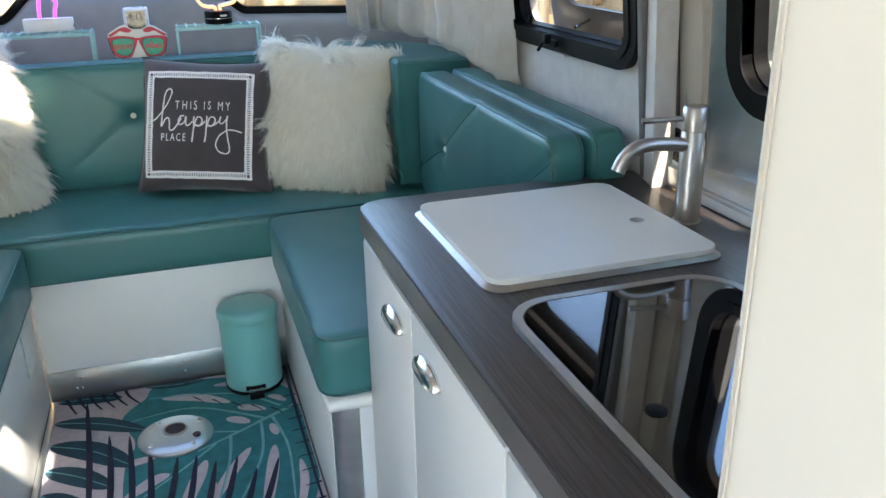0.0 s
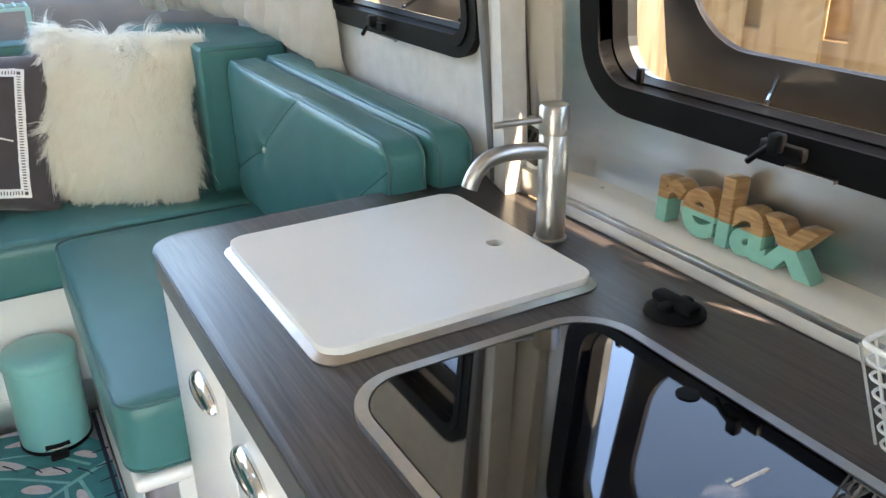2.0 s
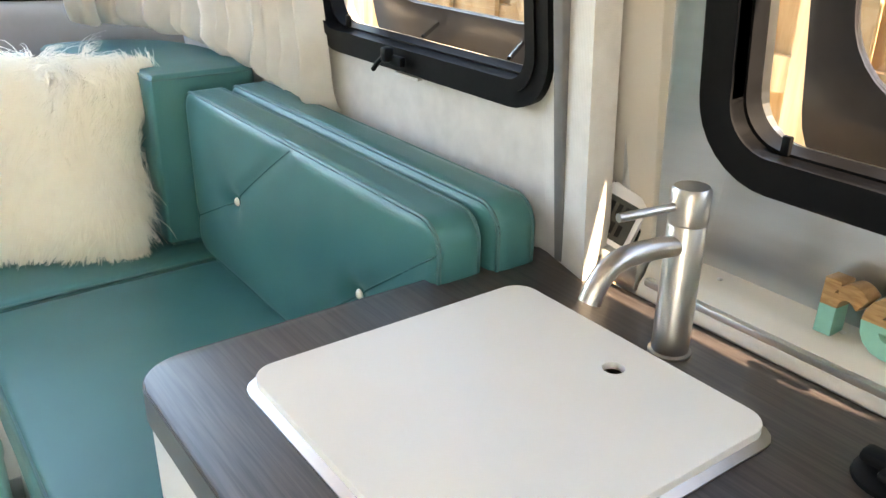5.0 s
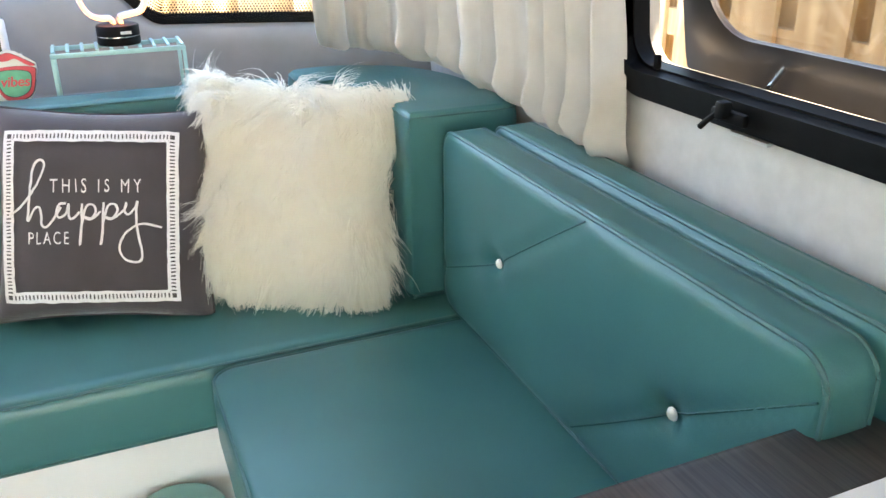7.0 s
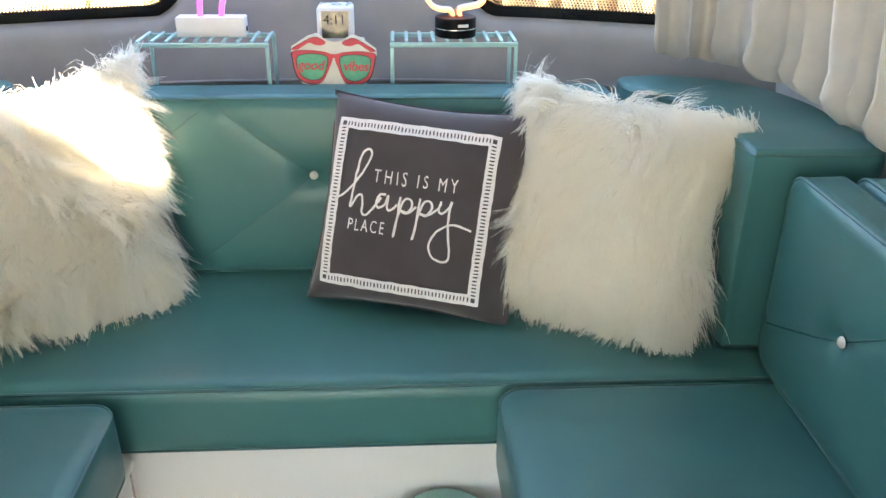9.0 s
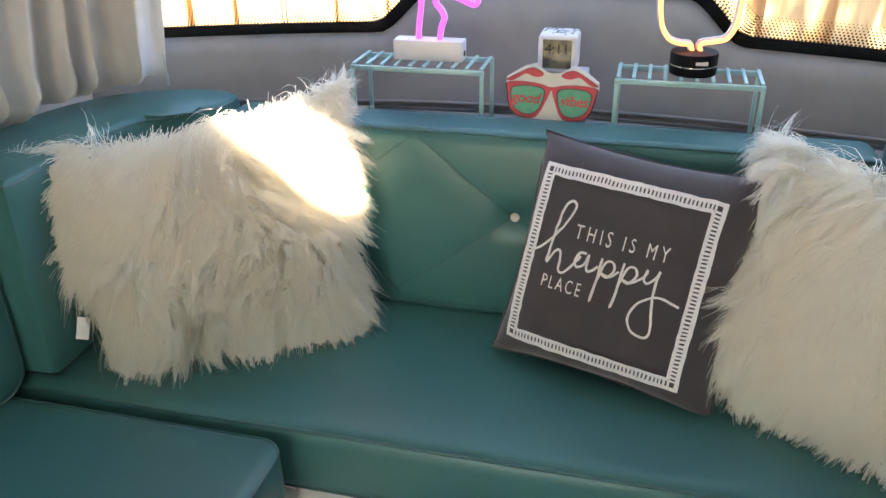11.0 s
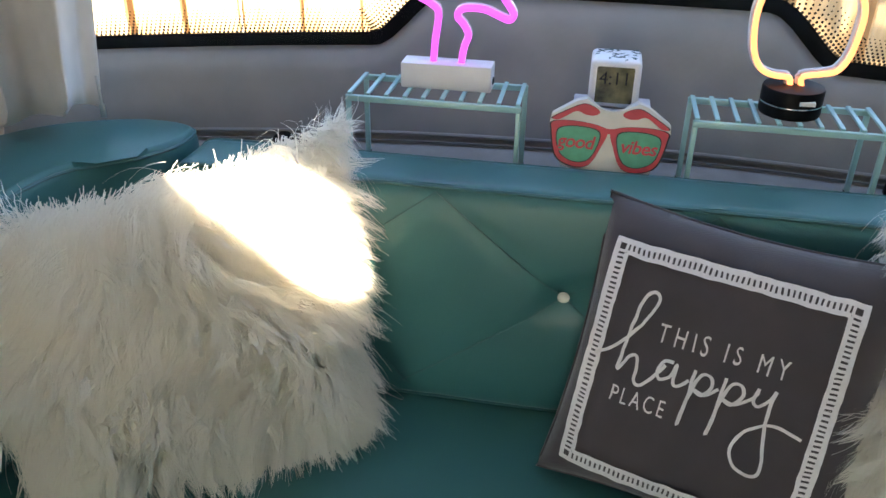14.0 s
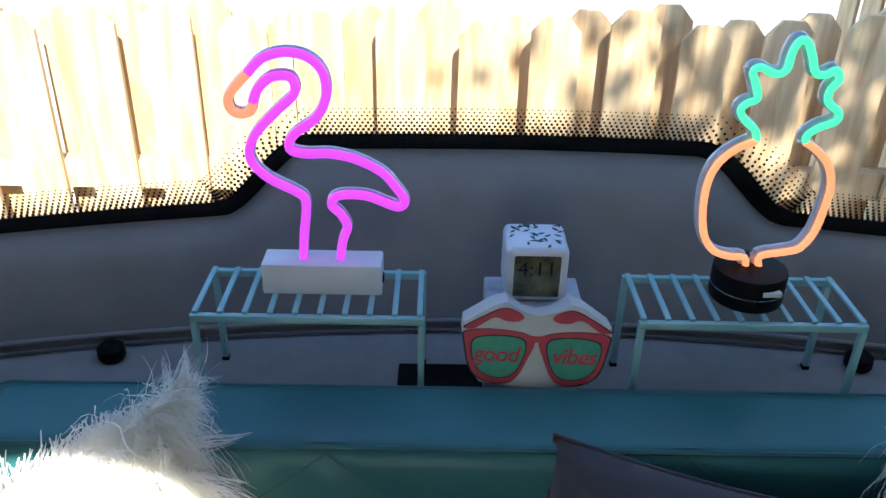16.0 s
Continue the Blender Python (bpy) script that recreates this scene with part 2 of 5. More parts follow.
def smooth_line(points, steps=6, closed=False):
    """Catmull-Rom through the points."""
    pts = [Vector(p) for p in points]
    n, out = len(pts), []
    for i in range(n if closed else n - 1):
        g = lambda k: pts[k % n] if closed else pts[min(max(k, 0), n - 1)]
        p0, p1, p2, p3 = g(i - 1), g(i), g(i + 1), g(i + 2)
        for s in range(steps):
            t = s / steps
            out.append(0.5 * ((2 * p1) + (p2 - p0) * t + (2 * p0 - 5 * p1 + 4 * p2 - p3) * t * t + (3 * p1 - p0 - 3 * p2 + p3) * t ** 3))
    if not closed:
        out.append(pts[-1])
    return out


def lathe(profile, at=(0, 0, 0), sides=32, m=None):
    """A turned shape: radius and height pairs, round a vertical axis."""
    bm = bmesh.new()
    rings = [[bm.verts.new((r * math.cos(k * math.tau / sides), r * math.sin(k * math.tau / sides), z)) for k in range(sides)] for r, z in profile]
    for a, b in zip(rings, rings[1:]):
        for k in range(sides):
            bm.faces.new((a[k], a[(k + 1) % sides], b[(k + 1) % sides], b[k]))
    bm.faces.new(rings[0][::-1])
    bm.faces.new(rings[-1])
    if m is not None:
        bmesh.ops.transform(bm, matrix=m, verts=bm.verts)
    bmesh.ops.translate(bm, vec=at, verts=bm.verts)
    return bm


def prism(outline, depth, m=None, bevel=0.0, seg=2):
    """A flat outline (x, y) with a thickness along z."""
    bm = bmesh.new()
    lo = [bm.verts.new((x, y, 0)) for x, y in outline]
    hi = [bm.verts.new((x, y, depth)) for x, y in outline]
    n = len(outline)
    bm.faces.new(lo[::-1])
    top = bm.faces.new(hi)
    for i in range(n):
        bm.faces.new((lo[i], lo[(i + 1) % n], hi[(i + 1) % n], hi[i]))
    if bevel:
        bmesh.ops.bevel(bm, geom=top.edges[:], offset=bevel, segments=seg, affect="EDGES", profile=0.5)
    if m is not None:
        bmesh.ops.transform(bm, matrix=m, verts=bm.verts)
    return bm


def round_rect(x0, x1, y0, y1, r, seg=6):
    out = []
    rs = r if isinstance(r, (tuple, list)) else (r, r, r, r)
    for (cx, cy, a), rr in zip(((x1, y1, 0), (x0, y1, 90), (x0, y0, 180), (x1, y0, 270)), rs):
        sx, sy = (1 if cx == x1 else -1), (1 if cy == y1 else -1)
        for k in range(seg + 1):
            t = radians(a + 90 * k / seg)
            out.append((cx - sx * rr + rr * math.cos(t), cy - sy * rr + rr * math.sin(t)))
    return out


def ring(outer, inner, depth, m=None, bevel=0.0):
    """A flat frame between two outlines of as many points, with a thickness along z."""
    bm = bmesh.new()
    n = len(outer)
    lv = [[bm.verts.new((x, y, z)) for x, y in o] for z in (0, depth) for o in (outer, inner)]
    lo_o, lo_i, hi_o, hi_i = lv
    for i in range(n):
        j = (i + 1) % n
        bm.faces.new((lo_o[i], lo_o[j], lo_i[j], lo_i[i]))
        bm.faces.new((hi_o[i], hi_i[i], hi_i[j], hi_o[j]))
        bm.faces.new((lo_o[i], hi_o[i], hi_o[j], lo_o[j]))
        bm.faces.new((lo_i[i], lo_i[j], hi_i[j], hi_i[i]))
    if bevel:
        edges = [e for e in bm.edges if all(v in set(hi_o + hi_i) for v in e.verts) and len(e.link_faces) == 2 and abs(e.calc_face_angle(0)) > 0.5]
        bmesh.ops.bevel(bm, geom=edges, offset=bevel, segments=2, affect="EDGES", profile=0.5)
    if m is not None:
        bmesh.ops.transform(bm, matrix=m, verts=bm.verts)
    return bm


def frame_matrix(origin, xa, ya):
    """A pose from an origin and two directions; z is their normal."""
    x = Vector(xa).normalized()
    z = x.cross(Vector(ya)).normalized()
    y = z.cross(x)
    m = Matrix((x, y, z)).transposed().to_4x4()
    m.translation = Vector(origin)
    return m


def soft_block(w, d, h, r, cell=0.02, bulge=(0, 0, 0), dents=(), grooves=(), thin=1, corner=0.05):
    """A stuffed slab round its middle, thin along one axis: rounded corners in its outline, rounded edges, swelling faces;
    dents (x, z, depth, width) and grooves (x0, z0, x1, z1, depth, width) lie in the face that looks to -y."""
    bm = bmesh.new()
    bmesh.ops.create_cube(bm, size=2)
    half = Vector((w / 2, d / 2, h / 2))
    nx, ny, nz = (max(4, int(s / cell)) for s in (w, d, h))
    for axis, n in enumerate((nx, ny, nz)):
        edges = [e for e in bm.edges if abs(abs(e.verts[0].co[axis] - e.verts[1].co[axis]) - 2) < 1e-4]
        bmesh.ops.subdivide_edges(bm, edges=edges, cuts=n, use_grid_fill=True)
    a1, a2 = [k for k in range(3) if k != thin]
    for v in bm.verts:
        u = v.co.copy()
        p = Vector([u[i] * half[i] for i in range(3)])
        flat_p = Vector((p[a1], p[a2]))
        core = Vector((max(-half[a1] + corner, min(half[a1] - corner, p[a1])), max(-half[a2] + corner, min(half[a2] - corner, p[a2]))))
        off = flat_p - core
        if off.length > 1e-9:
            out = off.normalized()
            reach = max(abs(off.x), abs(off.y))
            inset, depth = corner - reach, half[thin] - abs(p[thin])
            e = Vector((max(0.0, r - inset), max(0.0, r - depth)))
            if e.x > 0 and e.y > 0:
                e = e.normalized() * r
                inset, depth = r - e.x, r - e.y
            flat_p = core + out * (corner - inset)
            p[a1], p[a2] = flat_p.x, flat_p.y
            p[thin] = math.copysign(half[thin] - depth, u[thin])
        for i in range(3):
            j, k = (i + 1) % 3, (i + 2) % 3
            if abs(u[i]) > 0.98 and bulge[i]:
                f = (1 - u[j] ** 4) * (1 - u[k] ** 4)
                p[i] += math.copysign(bulge[i] * f, u[i])
        if u.y < -0.98:
            for x, z, depth, width in dents:
                p.y += depth * math.exp(-((p.x - x) ** 2 + (p.z - z) ** 2) / width ** 2)
            for x0, z0, x1, z1, depth, width in grooves:
                a, b = Vector((x0, z0)), Vector((x1, z1))
                t = max(0, min(1, (Vector((p.x, p.z)) - a).dot(b - a) / (b - a).length_squared))
                p.y += depth * math.exp(-((Vector((p.x, p.z)) - a - t * (b - a)).length / width) ** 2)
        p += 0.0016 * Vector((noise.noise(p * 9), noise.noise(p * 9 + Vector((7, 0, 0))), noise.noise(p * 9 + Vector((0, 7, 0)))))
        v.co = p
    return bm


# ---- the shell of the trailer ----
MID = -0.12


def front_y(x, z):
    """The curved front wall."""
    return 3.29 - 0.16 * (x - MID) ** 2 + 0.30 * (z - 0.885)


def front_edge(x):
    """The height of the liner's upper edge, raised in the middle."""
    d = abs(x - MID - 0.0)
    t = max(0.0, min(1.0, (d - 0.29) / 0.13))
    t = t * t * (3 - 2 * t)
    return 1.150 - 0.092 * t - 0.02 * max(0, d - 0.42)


def wall_lean(x, z):
    """Side walls lean inward as they rise."""
    return x - math.copysign(0.10 * max(0.0, z - 0.9), x)


solid("floor", box(-1.25, 1.1, -1.3, 3.35, -0.06, 0.0), FLOOR, "dark grey vinyl floor of the trailer", "floor", kind="structure")


def wall_with_holes(name, x, y0, y1, z0, z1, thick, holes, material, label):
    """A leaning side wall, cut by openings (y0, y1, z0, z1, corner radius)."""
    bm = bmesh.new()
    outline = [(y0, z0), (y1, z0), (y1, z1), (y0, z1)] if y1 < 2 else [(y0, z0), (3.42, z0), (3.42, 1.12), (2.86, z1), (y0, z1)]
    loops = [outline] + [round_rect(a, b, c, d, r) for a, b, c, d, r in holes]
    edges = []
    for loop in loops:
        vs = [bm.verts.new((0, y, z)) for y, z in loop]
        edges += [bm.edges.new((vs[i], vs[(i + 1) % len(vs)])) for i in range(len(vs))]
    bmesh.ops.triangle_fill(bm, edges=edges, use_beauty=True)
    geo = bmesh.ops.extrude_face_region(bm, geom=bm.faces[:])
    bmesh.ops.translate(bm, vec=(math.copysign(thick, x), 0, 0), verts=[g for g in geo["geom"] if isinstance(g, bmesh.types.BMVert)])
    for v in bm.verts:
        v.co.x += wall_lean(x, v.co.z)
    return solid(name, bm, material, label, "wall", kind="structure", smooth=False)


KW = (0.42, 1.318, 1.062, 1.48, 0.06)
SW = (1.61, 2.225, 1.095, 1.44, 0.045)
wall_with_holes("wall_kitchen", 1.035, -1.3, 1.47, 0.0, 1.95, 0.05, [KW], ALU, "brushed aluminium side wall behind the counter")
wall_with_holes("wall_right", 0.965, 1.47, 3.6, 0.0, 1.95, 0.05, [SW], FABRIC, "pale grey fabric-covered side wall")
# the second hole is out of view, added to light the cabinet fronts
wall_with_holes("wall_left", -1.225, -1.3, 3.6, 0.0, 1.95, 0.05, [(2.32, 2.95, 1.06, 1.55, 0.06), (-0.60, 0.06, 0.08, 1.72, 0.08)], FABRIC, "pale grey fabric-covered side wall with an unseen open entrance added for light")
bm = bmesh.new()
edges = []
for loop in ([(-1.3, 0), (1.15, 0), (1.15, 1.95), (-1.3, 1.95)], [(-0.80, 0.12), (0.05, 0.12), (0.05, 1.70), (-0.80, 1.70)]):
    vs = [bm.verts.new((x, -1.3, z)) for x, z in loop]
    edges += [bm.edges.new((vs[i], vs[(i + 1) % 4])) for i in range(4)]
bmesh.ops.triangle_fill(bm, edges=edges, use_beauty=True)
geo = bmesh.ops.extrude_face_region(bm, geom=bm.faces[:])
bmesh.ops.translate(bm, vec=(0, -0.05, 0), verts=[g for g in geo["geom"] if isinstance(g, bmesh.types.BMVert)])
solid("wall_back", bm, WHITE, "white end wall with an open hatch", "wall", kind="structure", smooth=False)
bm = bmesh.new()
edges = []
# unseen holes, shaped so the sun throws patches on pillow and floor
sun_hole_line = smooth_line([(-0.54, 1.95, 0), (-0.37, 1.967, 0), (-0.245, 1.905, 0), (-0.19, 1.79, 0), (-0.18, 1.69, 0), (-0.25, 1.67, 0), (-0.35, 1.735, 0), (-0.48, 1.83, 0)], 4, True)
for loop in ([(-1.3, -1.35), (1.15, -1.35), (1.15, 2.88), (-1.3, 2.88)], [(q.x, q.y) for q in sun_hole_line], round_rect(-0.13, -0.015, 0.11, 0.30, 0.03, 4)):
    vs = [bm.verts.new((q[0], q[1], 1.9)) for q in loop]
    edges += [bm.edges.new((vs[i], vs[(i + 1) % len(vs)])) for i in range(len(vs))]
bmesh.ops.triangle_fill(bm, edges=edges, use_beauty=True)
geo = bmesh.ops.extrude_face_region(bm, geom=bm.faces[:])
bmesh.ops.translate(bm, vec=(0, 0, 0.05), verts=[g for g in geo["geom"] if isinstance(g, bmesh.types.BMVert)])
solid("ceiling", bm, CEIL, "white ceiling panel with two unseen holes shaped for sun patches", "ceiling", kind="structure", smooth=False)

# the liner under the front window
bm = bmesh.new()
cols, rows = 96, 14
grid = []
for i in range(cols + 1):
    x = -1.2 + 2.15 * i / cols
    top = front_edge(x)
    col = []
    for j in range(rows + 1):
        z = 0.86 + (top - 0.86) * j / rows
        roll = max(0, j - rows + 4) / 4
        col.append(bm.verts.new((x, front_y(x, z) + 0.03 * roll ** 3, z - 0.006 * roll ** 3)))
    grid.append(col)
for i in range(cols):
    for j in range(rows):
        bm.faces.new((grid[i][j], grid[i + 1][j], grid[i + 1][j + 1], grid[i][j + 1]))
geo = bmesh.ops.extrude_face_region(bm, geom=bm.faces[:])
bmesh.ops.translate(bm, vec=(0, 0.025, 0), verts=[g for g in geo["geom"] if isinstance(g, bmesh.types.BMVert)])
solid("wall_front", bm, LINER, "taupe fabric liner curving round below the front window", "wall", kind="structure")
solid("trim", tube([(x, front_y(x, 0.892) - 0.006, 0.892) for x in [-1.15 + 2.05 * i / 60 for i in range(61)]], 0.002), STRIP, "dark rubber seam where the front liner meets the shelf", "trim", kind="structure")
solid("trim", tube([(x, front_y(x, 0.905) - 0.004, 0.905) for x in [-1.15 + 2.05 * i / 60 for i in range(61)]], 0.004), LINER, "taupe welt along the front liner", "trim", kind="structure")

# the front window: raked glass, black border and a border of dots
def glass_y(x, z):
    return front_y(x, front_edge(x)) + 0.035 - 0.66 * max(0.0, z - front_edge(x))


bm = bmesh.new()
grid = []
for i in range(49):
    x = -1.2 + 2.15 * i / 48
    base = front_edge(x) - 0.02
    grid.append([bm.verts.new((x, glass_y(x, z), z)) for z in [base + (1.9 - base) * j / 8 for j in range(9)]])
for i in range(48):
    for j in range(8):
        bm.faces.new((grid[i][j], grid[i + 1][j], grid[i + 1][j + 1], grid[i][j + 1]))
front_window = thing("window_1", (MID, 3.45, 1.1), "wide curved front window with a black dotted border", "window")
tagged(front_window, kind="structure")
pane = part("pane", bm, GLASS_FRONT, front_window)
pane.visible_shadow = False


def edge_point(x, lift):
    """A place on the glass, a distance inside its lower edge."""
    s = 0.01
    tx, tz = 2 * s, front_edge(x + s) - front_edge(x - s)
    ln = math.hypot(tx, tz)
    px, pz = x - tz / ln * lift, front_edge(x) + tx / ln * lift
    return Vector((px, glass_y(px, pz) - 0.004, pz))


bm = bmesh.new()
last = None
for i in range(241):
    x = -1.18 + 2.10 * i / 240
    pair = [bm.verts.new(edge_point(x, o)) for o in (-0.012, 0.022)]
    if last:
        bm.faces.new((last[0], pair[0], pair[1], last[1]))
    last = pair
part("border", bm, BLACK, front_window, "black printed glass border")
bm = bmesh.new()
arc, x, row_step = 0.0, -1.18, 0.0078
walked = []
while x < 0.92:
    s = 0.002
    slope = (front_edge(x + s) - front_edge(x - s)) / (2 * s)
    walked.append(x)
    x += row_step / math.hypot(1, slope)
for r in range(8):
    size = 0.0031 * (1 - r / 12)
    for k, x in enumerate(walked):
        xx = x + (row_step / 2 if r % 2 else 0)
        c = edge_point(xx, 0.0238 + r * 0.0068)
        vs = [bm.verts.new(c + Vector((size * math.cos(a * math.tau / 6), 0.0, size * math.sin(a * math.tau / 6)))) for a in range(6)]
        bm.faces.new(vs)
dots = part("dot_border", bm, BLACK, front_window, "black printed dots", smooth=False)
tagged(dots, kind="stuff")

# the shelf behind the seat back
bm = bmesh.new()
n = 60
lo, hi = [], []
for i in range(n + 1):
    x = -1.15 + 2.05 * i / n
    lo.append(bm.verts.new((x, 3.02, 0.885)))
    hi.append(bm.verts.new((x, front_y(x, 0.885) + 0.005, 0.885)))
for i in range(n):
    bm.faces.new((lo[i], lo[i + 1], hi[i + 1], hi[i]))
geo = bmesh.ops.extrude_face_region(bm, geom=bm.faces[:])
bmesh.ops.translate(bm, vec=(0, 0, -0.03), verts=[g for g in geo["geom"] if isinstance(g, bmesh.types.BMVert)])
shelf = solid("shelf", bm, mat("grey_shelf_felt", (0.27, 0.25, 0.235), 0.9, vary=0.08, scale=30, bump=0.3, bump_scale=500), "grey felt-covered shelf behind the seat back", "shelf", kind="structure")
solid("hatch_cover", box(-0.27, -0.06, 3.08, 3.20, 0.8835, 0.892, 0.003), BLACK, "flat black plastic cover let into the shelf", "cover")
for cx in (-0.685, 0.40):
    solid("rubber_stop", lathe([(0.016, 0), (0.02, 0.006), (0.019, 0.02), (0.012, 0.026)], (cx, front_y(cx, 0.885) - 0.03, 0.885)), BLACK, "small round black rubber stop on the shelf", "stop", "stops on the shelf")

# corner trim between the two side walls, and the ledge over the counter


def leaning(bm, x):
    for v in bm.verts:
        v.co.x += wall_lean(x, v.co.z) - x
    return bm


solid("trim", leaning(box(0.996, 1.06, 1.415, 1.528, 0.86, 1.88, 0.004), 1.0), CREAM, "cream painted corner trim between the side walls", "trim", kind="structure")
solid("trim", leaning(box(0.994, 0.9965, 1.490, 1.494, 0.882, 1.88), 1.0), STRIP, "thin groove in the cream corner trim", "trim", kind="structure")
solid("trim", leaning(box(0.936, 1.0, 1.5285, 1.548, 0.836, 1.88, 0.003), 0.95), STRIP, "grey gasket strip along the corner trim", "trim", kind="structure")
prof = [(0.952, 0.836), (0.956, 0.852), (0.966, 0.862), (0.972, 0.876), (0.985, 0.884), (1.034, 0.886), (1.034, 0.836)]
bm = bmesh.new()
ends = [[bm.verts.new((x, y, z)) for x, z in prof] for y in (0.40, 1.398)]
for k in range(len(prof)):
    bm.faces.new((ends[0][k], ends[0][(k + 1) % len(prof)], ends[1][(k + 1) % len(prof)], ends[1][k]))
bm.faces.new(ends[0]); bm.faces.new(ends[1][::-1])
ledge = solid("window_ledge", bm, CREAM, "cream painted ledge with a metal rail along the counter's back", "ledge", kind="structure")
part("rail", box(0.9555, 0.970, 0.42, 1.39, 0.8515, 0.8615, 0.002, m=None), ALU_EDGE, ledge)
for k in range(5):
    part("rivet", lathe([(0.004, 0), (0.004, 0.001), (0.002, 0.0025)], (0.996, 0.62 + 0.17 * k, 0.885), 10), ALU_EDGE, ledge)
solid("trim", box(0.952, 1.03, 1.402, 1.528, 0.837, 0.88, 0.003), ALU_EDGE, "small aluminium step below the corner trim", "trim", kind="structure")


# ---- side windows: black frame, tilted tinted pane, latch ----
def side_window(name, x, y0, y1, z0, z1, r, wide, label, latch_y, shade):
    """A black-framed awning window whose pane stands ajar at the bottom."""
    w = thing(name, (x, (y0 + y1) / 2, z0), label, "window")
    tagged(w, kind="structure")
    base = Matrix.Translation((wall_lean(x, z0), 0, z0)) @ Matrix.Rotation(-math.atan(0.10), 4, "Y") @ frame_matrix((0, 0, 0), (0, 1, 0), (0, 0, 1))
    outer = round_rect(y0 - wide, y1 + wide, -wide, z1 - z0 + wide, r + wide, 8)
    inner = round_rect(y0, y1, 0, z1 - z0, r, 8)
    part("window_frame", ring(outer, inner, -0.022, base @ Matrix.Translation((0, 0, -0.001)), 0), BLACK, w)
    lip_o = round_rect(y0 - wide * 0.45, y1 + wide * 0.45, -wide * 0.45, z1 - z0 + wide * 0.45, r + wide * 0.45, 8)
    part("inner_lip", ring(lip_o, inner, -0.026, base @ Matrix.Translation((0, 0, -0.001)), 0), BLACK, w)
    part("reveal", ring(round_rect(y0 - 0.004, y1 + 0.004, -0.004, z1 - z0 + 0.004, r, 8), round_rect(y0 + 0.003, y1 - 0.003, 0.003, z1 - z0 - 0.003, r, 8), 0.030, base), BLACK, w)
    tilt = base @ Matrix.Translation((0, z1 - z0, 0.058)) @ Matrix.Rotation(radians(-5), 4, "X") @ Matrix.Translation((0, -(z1 - z0), 0))
    # outline runs 0.17 past the opening's top, an unseen sun block
    po = round_rect(y0 - 0.03, y1 - 0.022, -0.09, z1 - z0 + 0.17, r + 0.05, 8)
    pi = round_rect(y0 + 0.05, y1 - 0.078, 0.045, z1 - z0 - shade, r + 0.05, 8)
    part("sash", ring(po, pi, 0.012, tilt), PANE_EDGE, w, "dark printed border of the tinted pane")
    part("pane", prism(pi, 0.004, tilt @ Matrix.Translation((0, 0, 0.003))), GLASS_SIDE, w)
    fx = wall_lean(x, z0) - 0.034
    latch = part("latch", box(fx - 0.012, fx, latch_y - 0.036, latch_y + 0.030, z0 - 0.030, z0 - 0.012, 0.004), BLACK, w)
    part("lever", join(box(fx - 0.024, fx - 0.006, latch_y - 0.008, latch_y + 0.010, z0 - 0.024, z0 + 0.001, 0.004), tube([(fx - 0.018, latch_y + 0.002, z0 - 0.012), (fx - 0.022, latch_y + 0.020, z0 - 0.028), (fx - 0.023, latch_y + 0.034, z0 - 0.042)], 0.0045, 8)), BLACK, latch)
    part("latch_plate", box(fx - 0.003, fx + 0.006, latch_y - 0.075, latch_y - 0.005, z0 - 0.046, z0 - 0.041), ALU_EDGE, latch)
    part("stay_clip", box(fx + 0.03, fx + 0.038, y1 - 0.070, y1 - 0.058, z0, z0 + 0.024, 0.002), BLACK, w)
    for sy in (y0 + 0.10, y1 - 0.28):
        part("stay", tube([(fx + 0.06, sy, z0 + 0.012), (fx + 0.14, sy + 0.05, z0 + 0.03)], 0.004, 6), CHROME, w, "thin steel stay of the pane")
    return w


side_window("window_2", 1.033, KW[0], KW[1], KW[2], KW[3], KW[4], 0.048, "black-framed kitchen window with a tinted pane ajar", 0.955, 0.04)
side_window("window_3", 0.963, SW[0], SW[1], SW[2], SW[3], SW[4], 0.044, "black-framed side window with a tinted pane ajar", 1.945, 0.04)


# ---- outside ----
solid("ground", box(-60, 60, -60, 60, -0.85, -0.75), GROUND, "pale gravel ground round the trailer", "ground", kind="structure", smooth=False)


def picket_mesh(w, t, h):
    """A dog-eared fence board."""
    return prism([(-w / 2, 0), (w / 2, 0), (w / 2, h - 0.045), (w / 2 - 0.04, h), (-w / 2 + 0.04, h), (-w / 2, h - 0.045)], t, Matrix.Rotation(radians(90), 4, "X"))


def fence(name, length, gap_step, width, tops, rails, label, deep):
    """A shadow-box fence along x, boards before and behind the rails; its parts hang from one Empty."""
    f = thing(name, (0, 0, 0), label, "fence")
    protos = []
    for hgt in tops:
        me = bpy.data.meshes.new("picket")
        b = picket_mesh(width, 0.018, hgt)
        bmesh.ops.recalc_face_normals(b, faces=b.faces)
        b.to_mesh(me)
        b.free()
        me.materials.append(CEDAR)
        protos.append(me)
    n = int(length / gap_step)
    for side, y in ((0, 0.0), (1, deep)):
        for k in range(n):
            ob = new("picket", protos[(k * 7 + side * 3) % len(protos)])
            ob.parent = f
            ob.matrix_basis = pose((k - n / 2 + 0.5 * side) * gap_step + random.uniform(-0.006, 0.006), y, -0.75, random.uniform(-0.3, 0.3), random.uniform(-0.5, 0.5), 0)
    for z in rails:
        part("rail", box(-length / 2, length / 2, 0.004, deep - 0.022, z - 0.09, z), CEDAR, f)
    return f


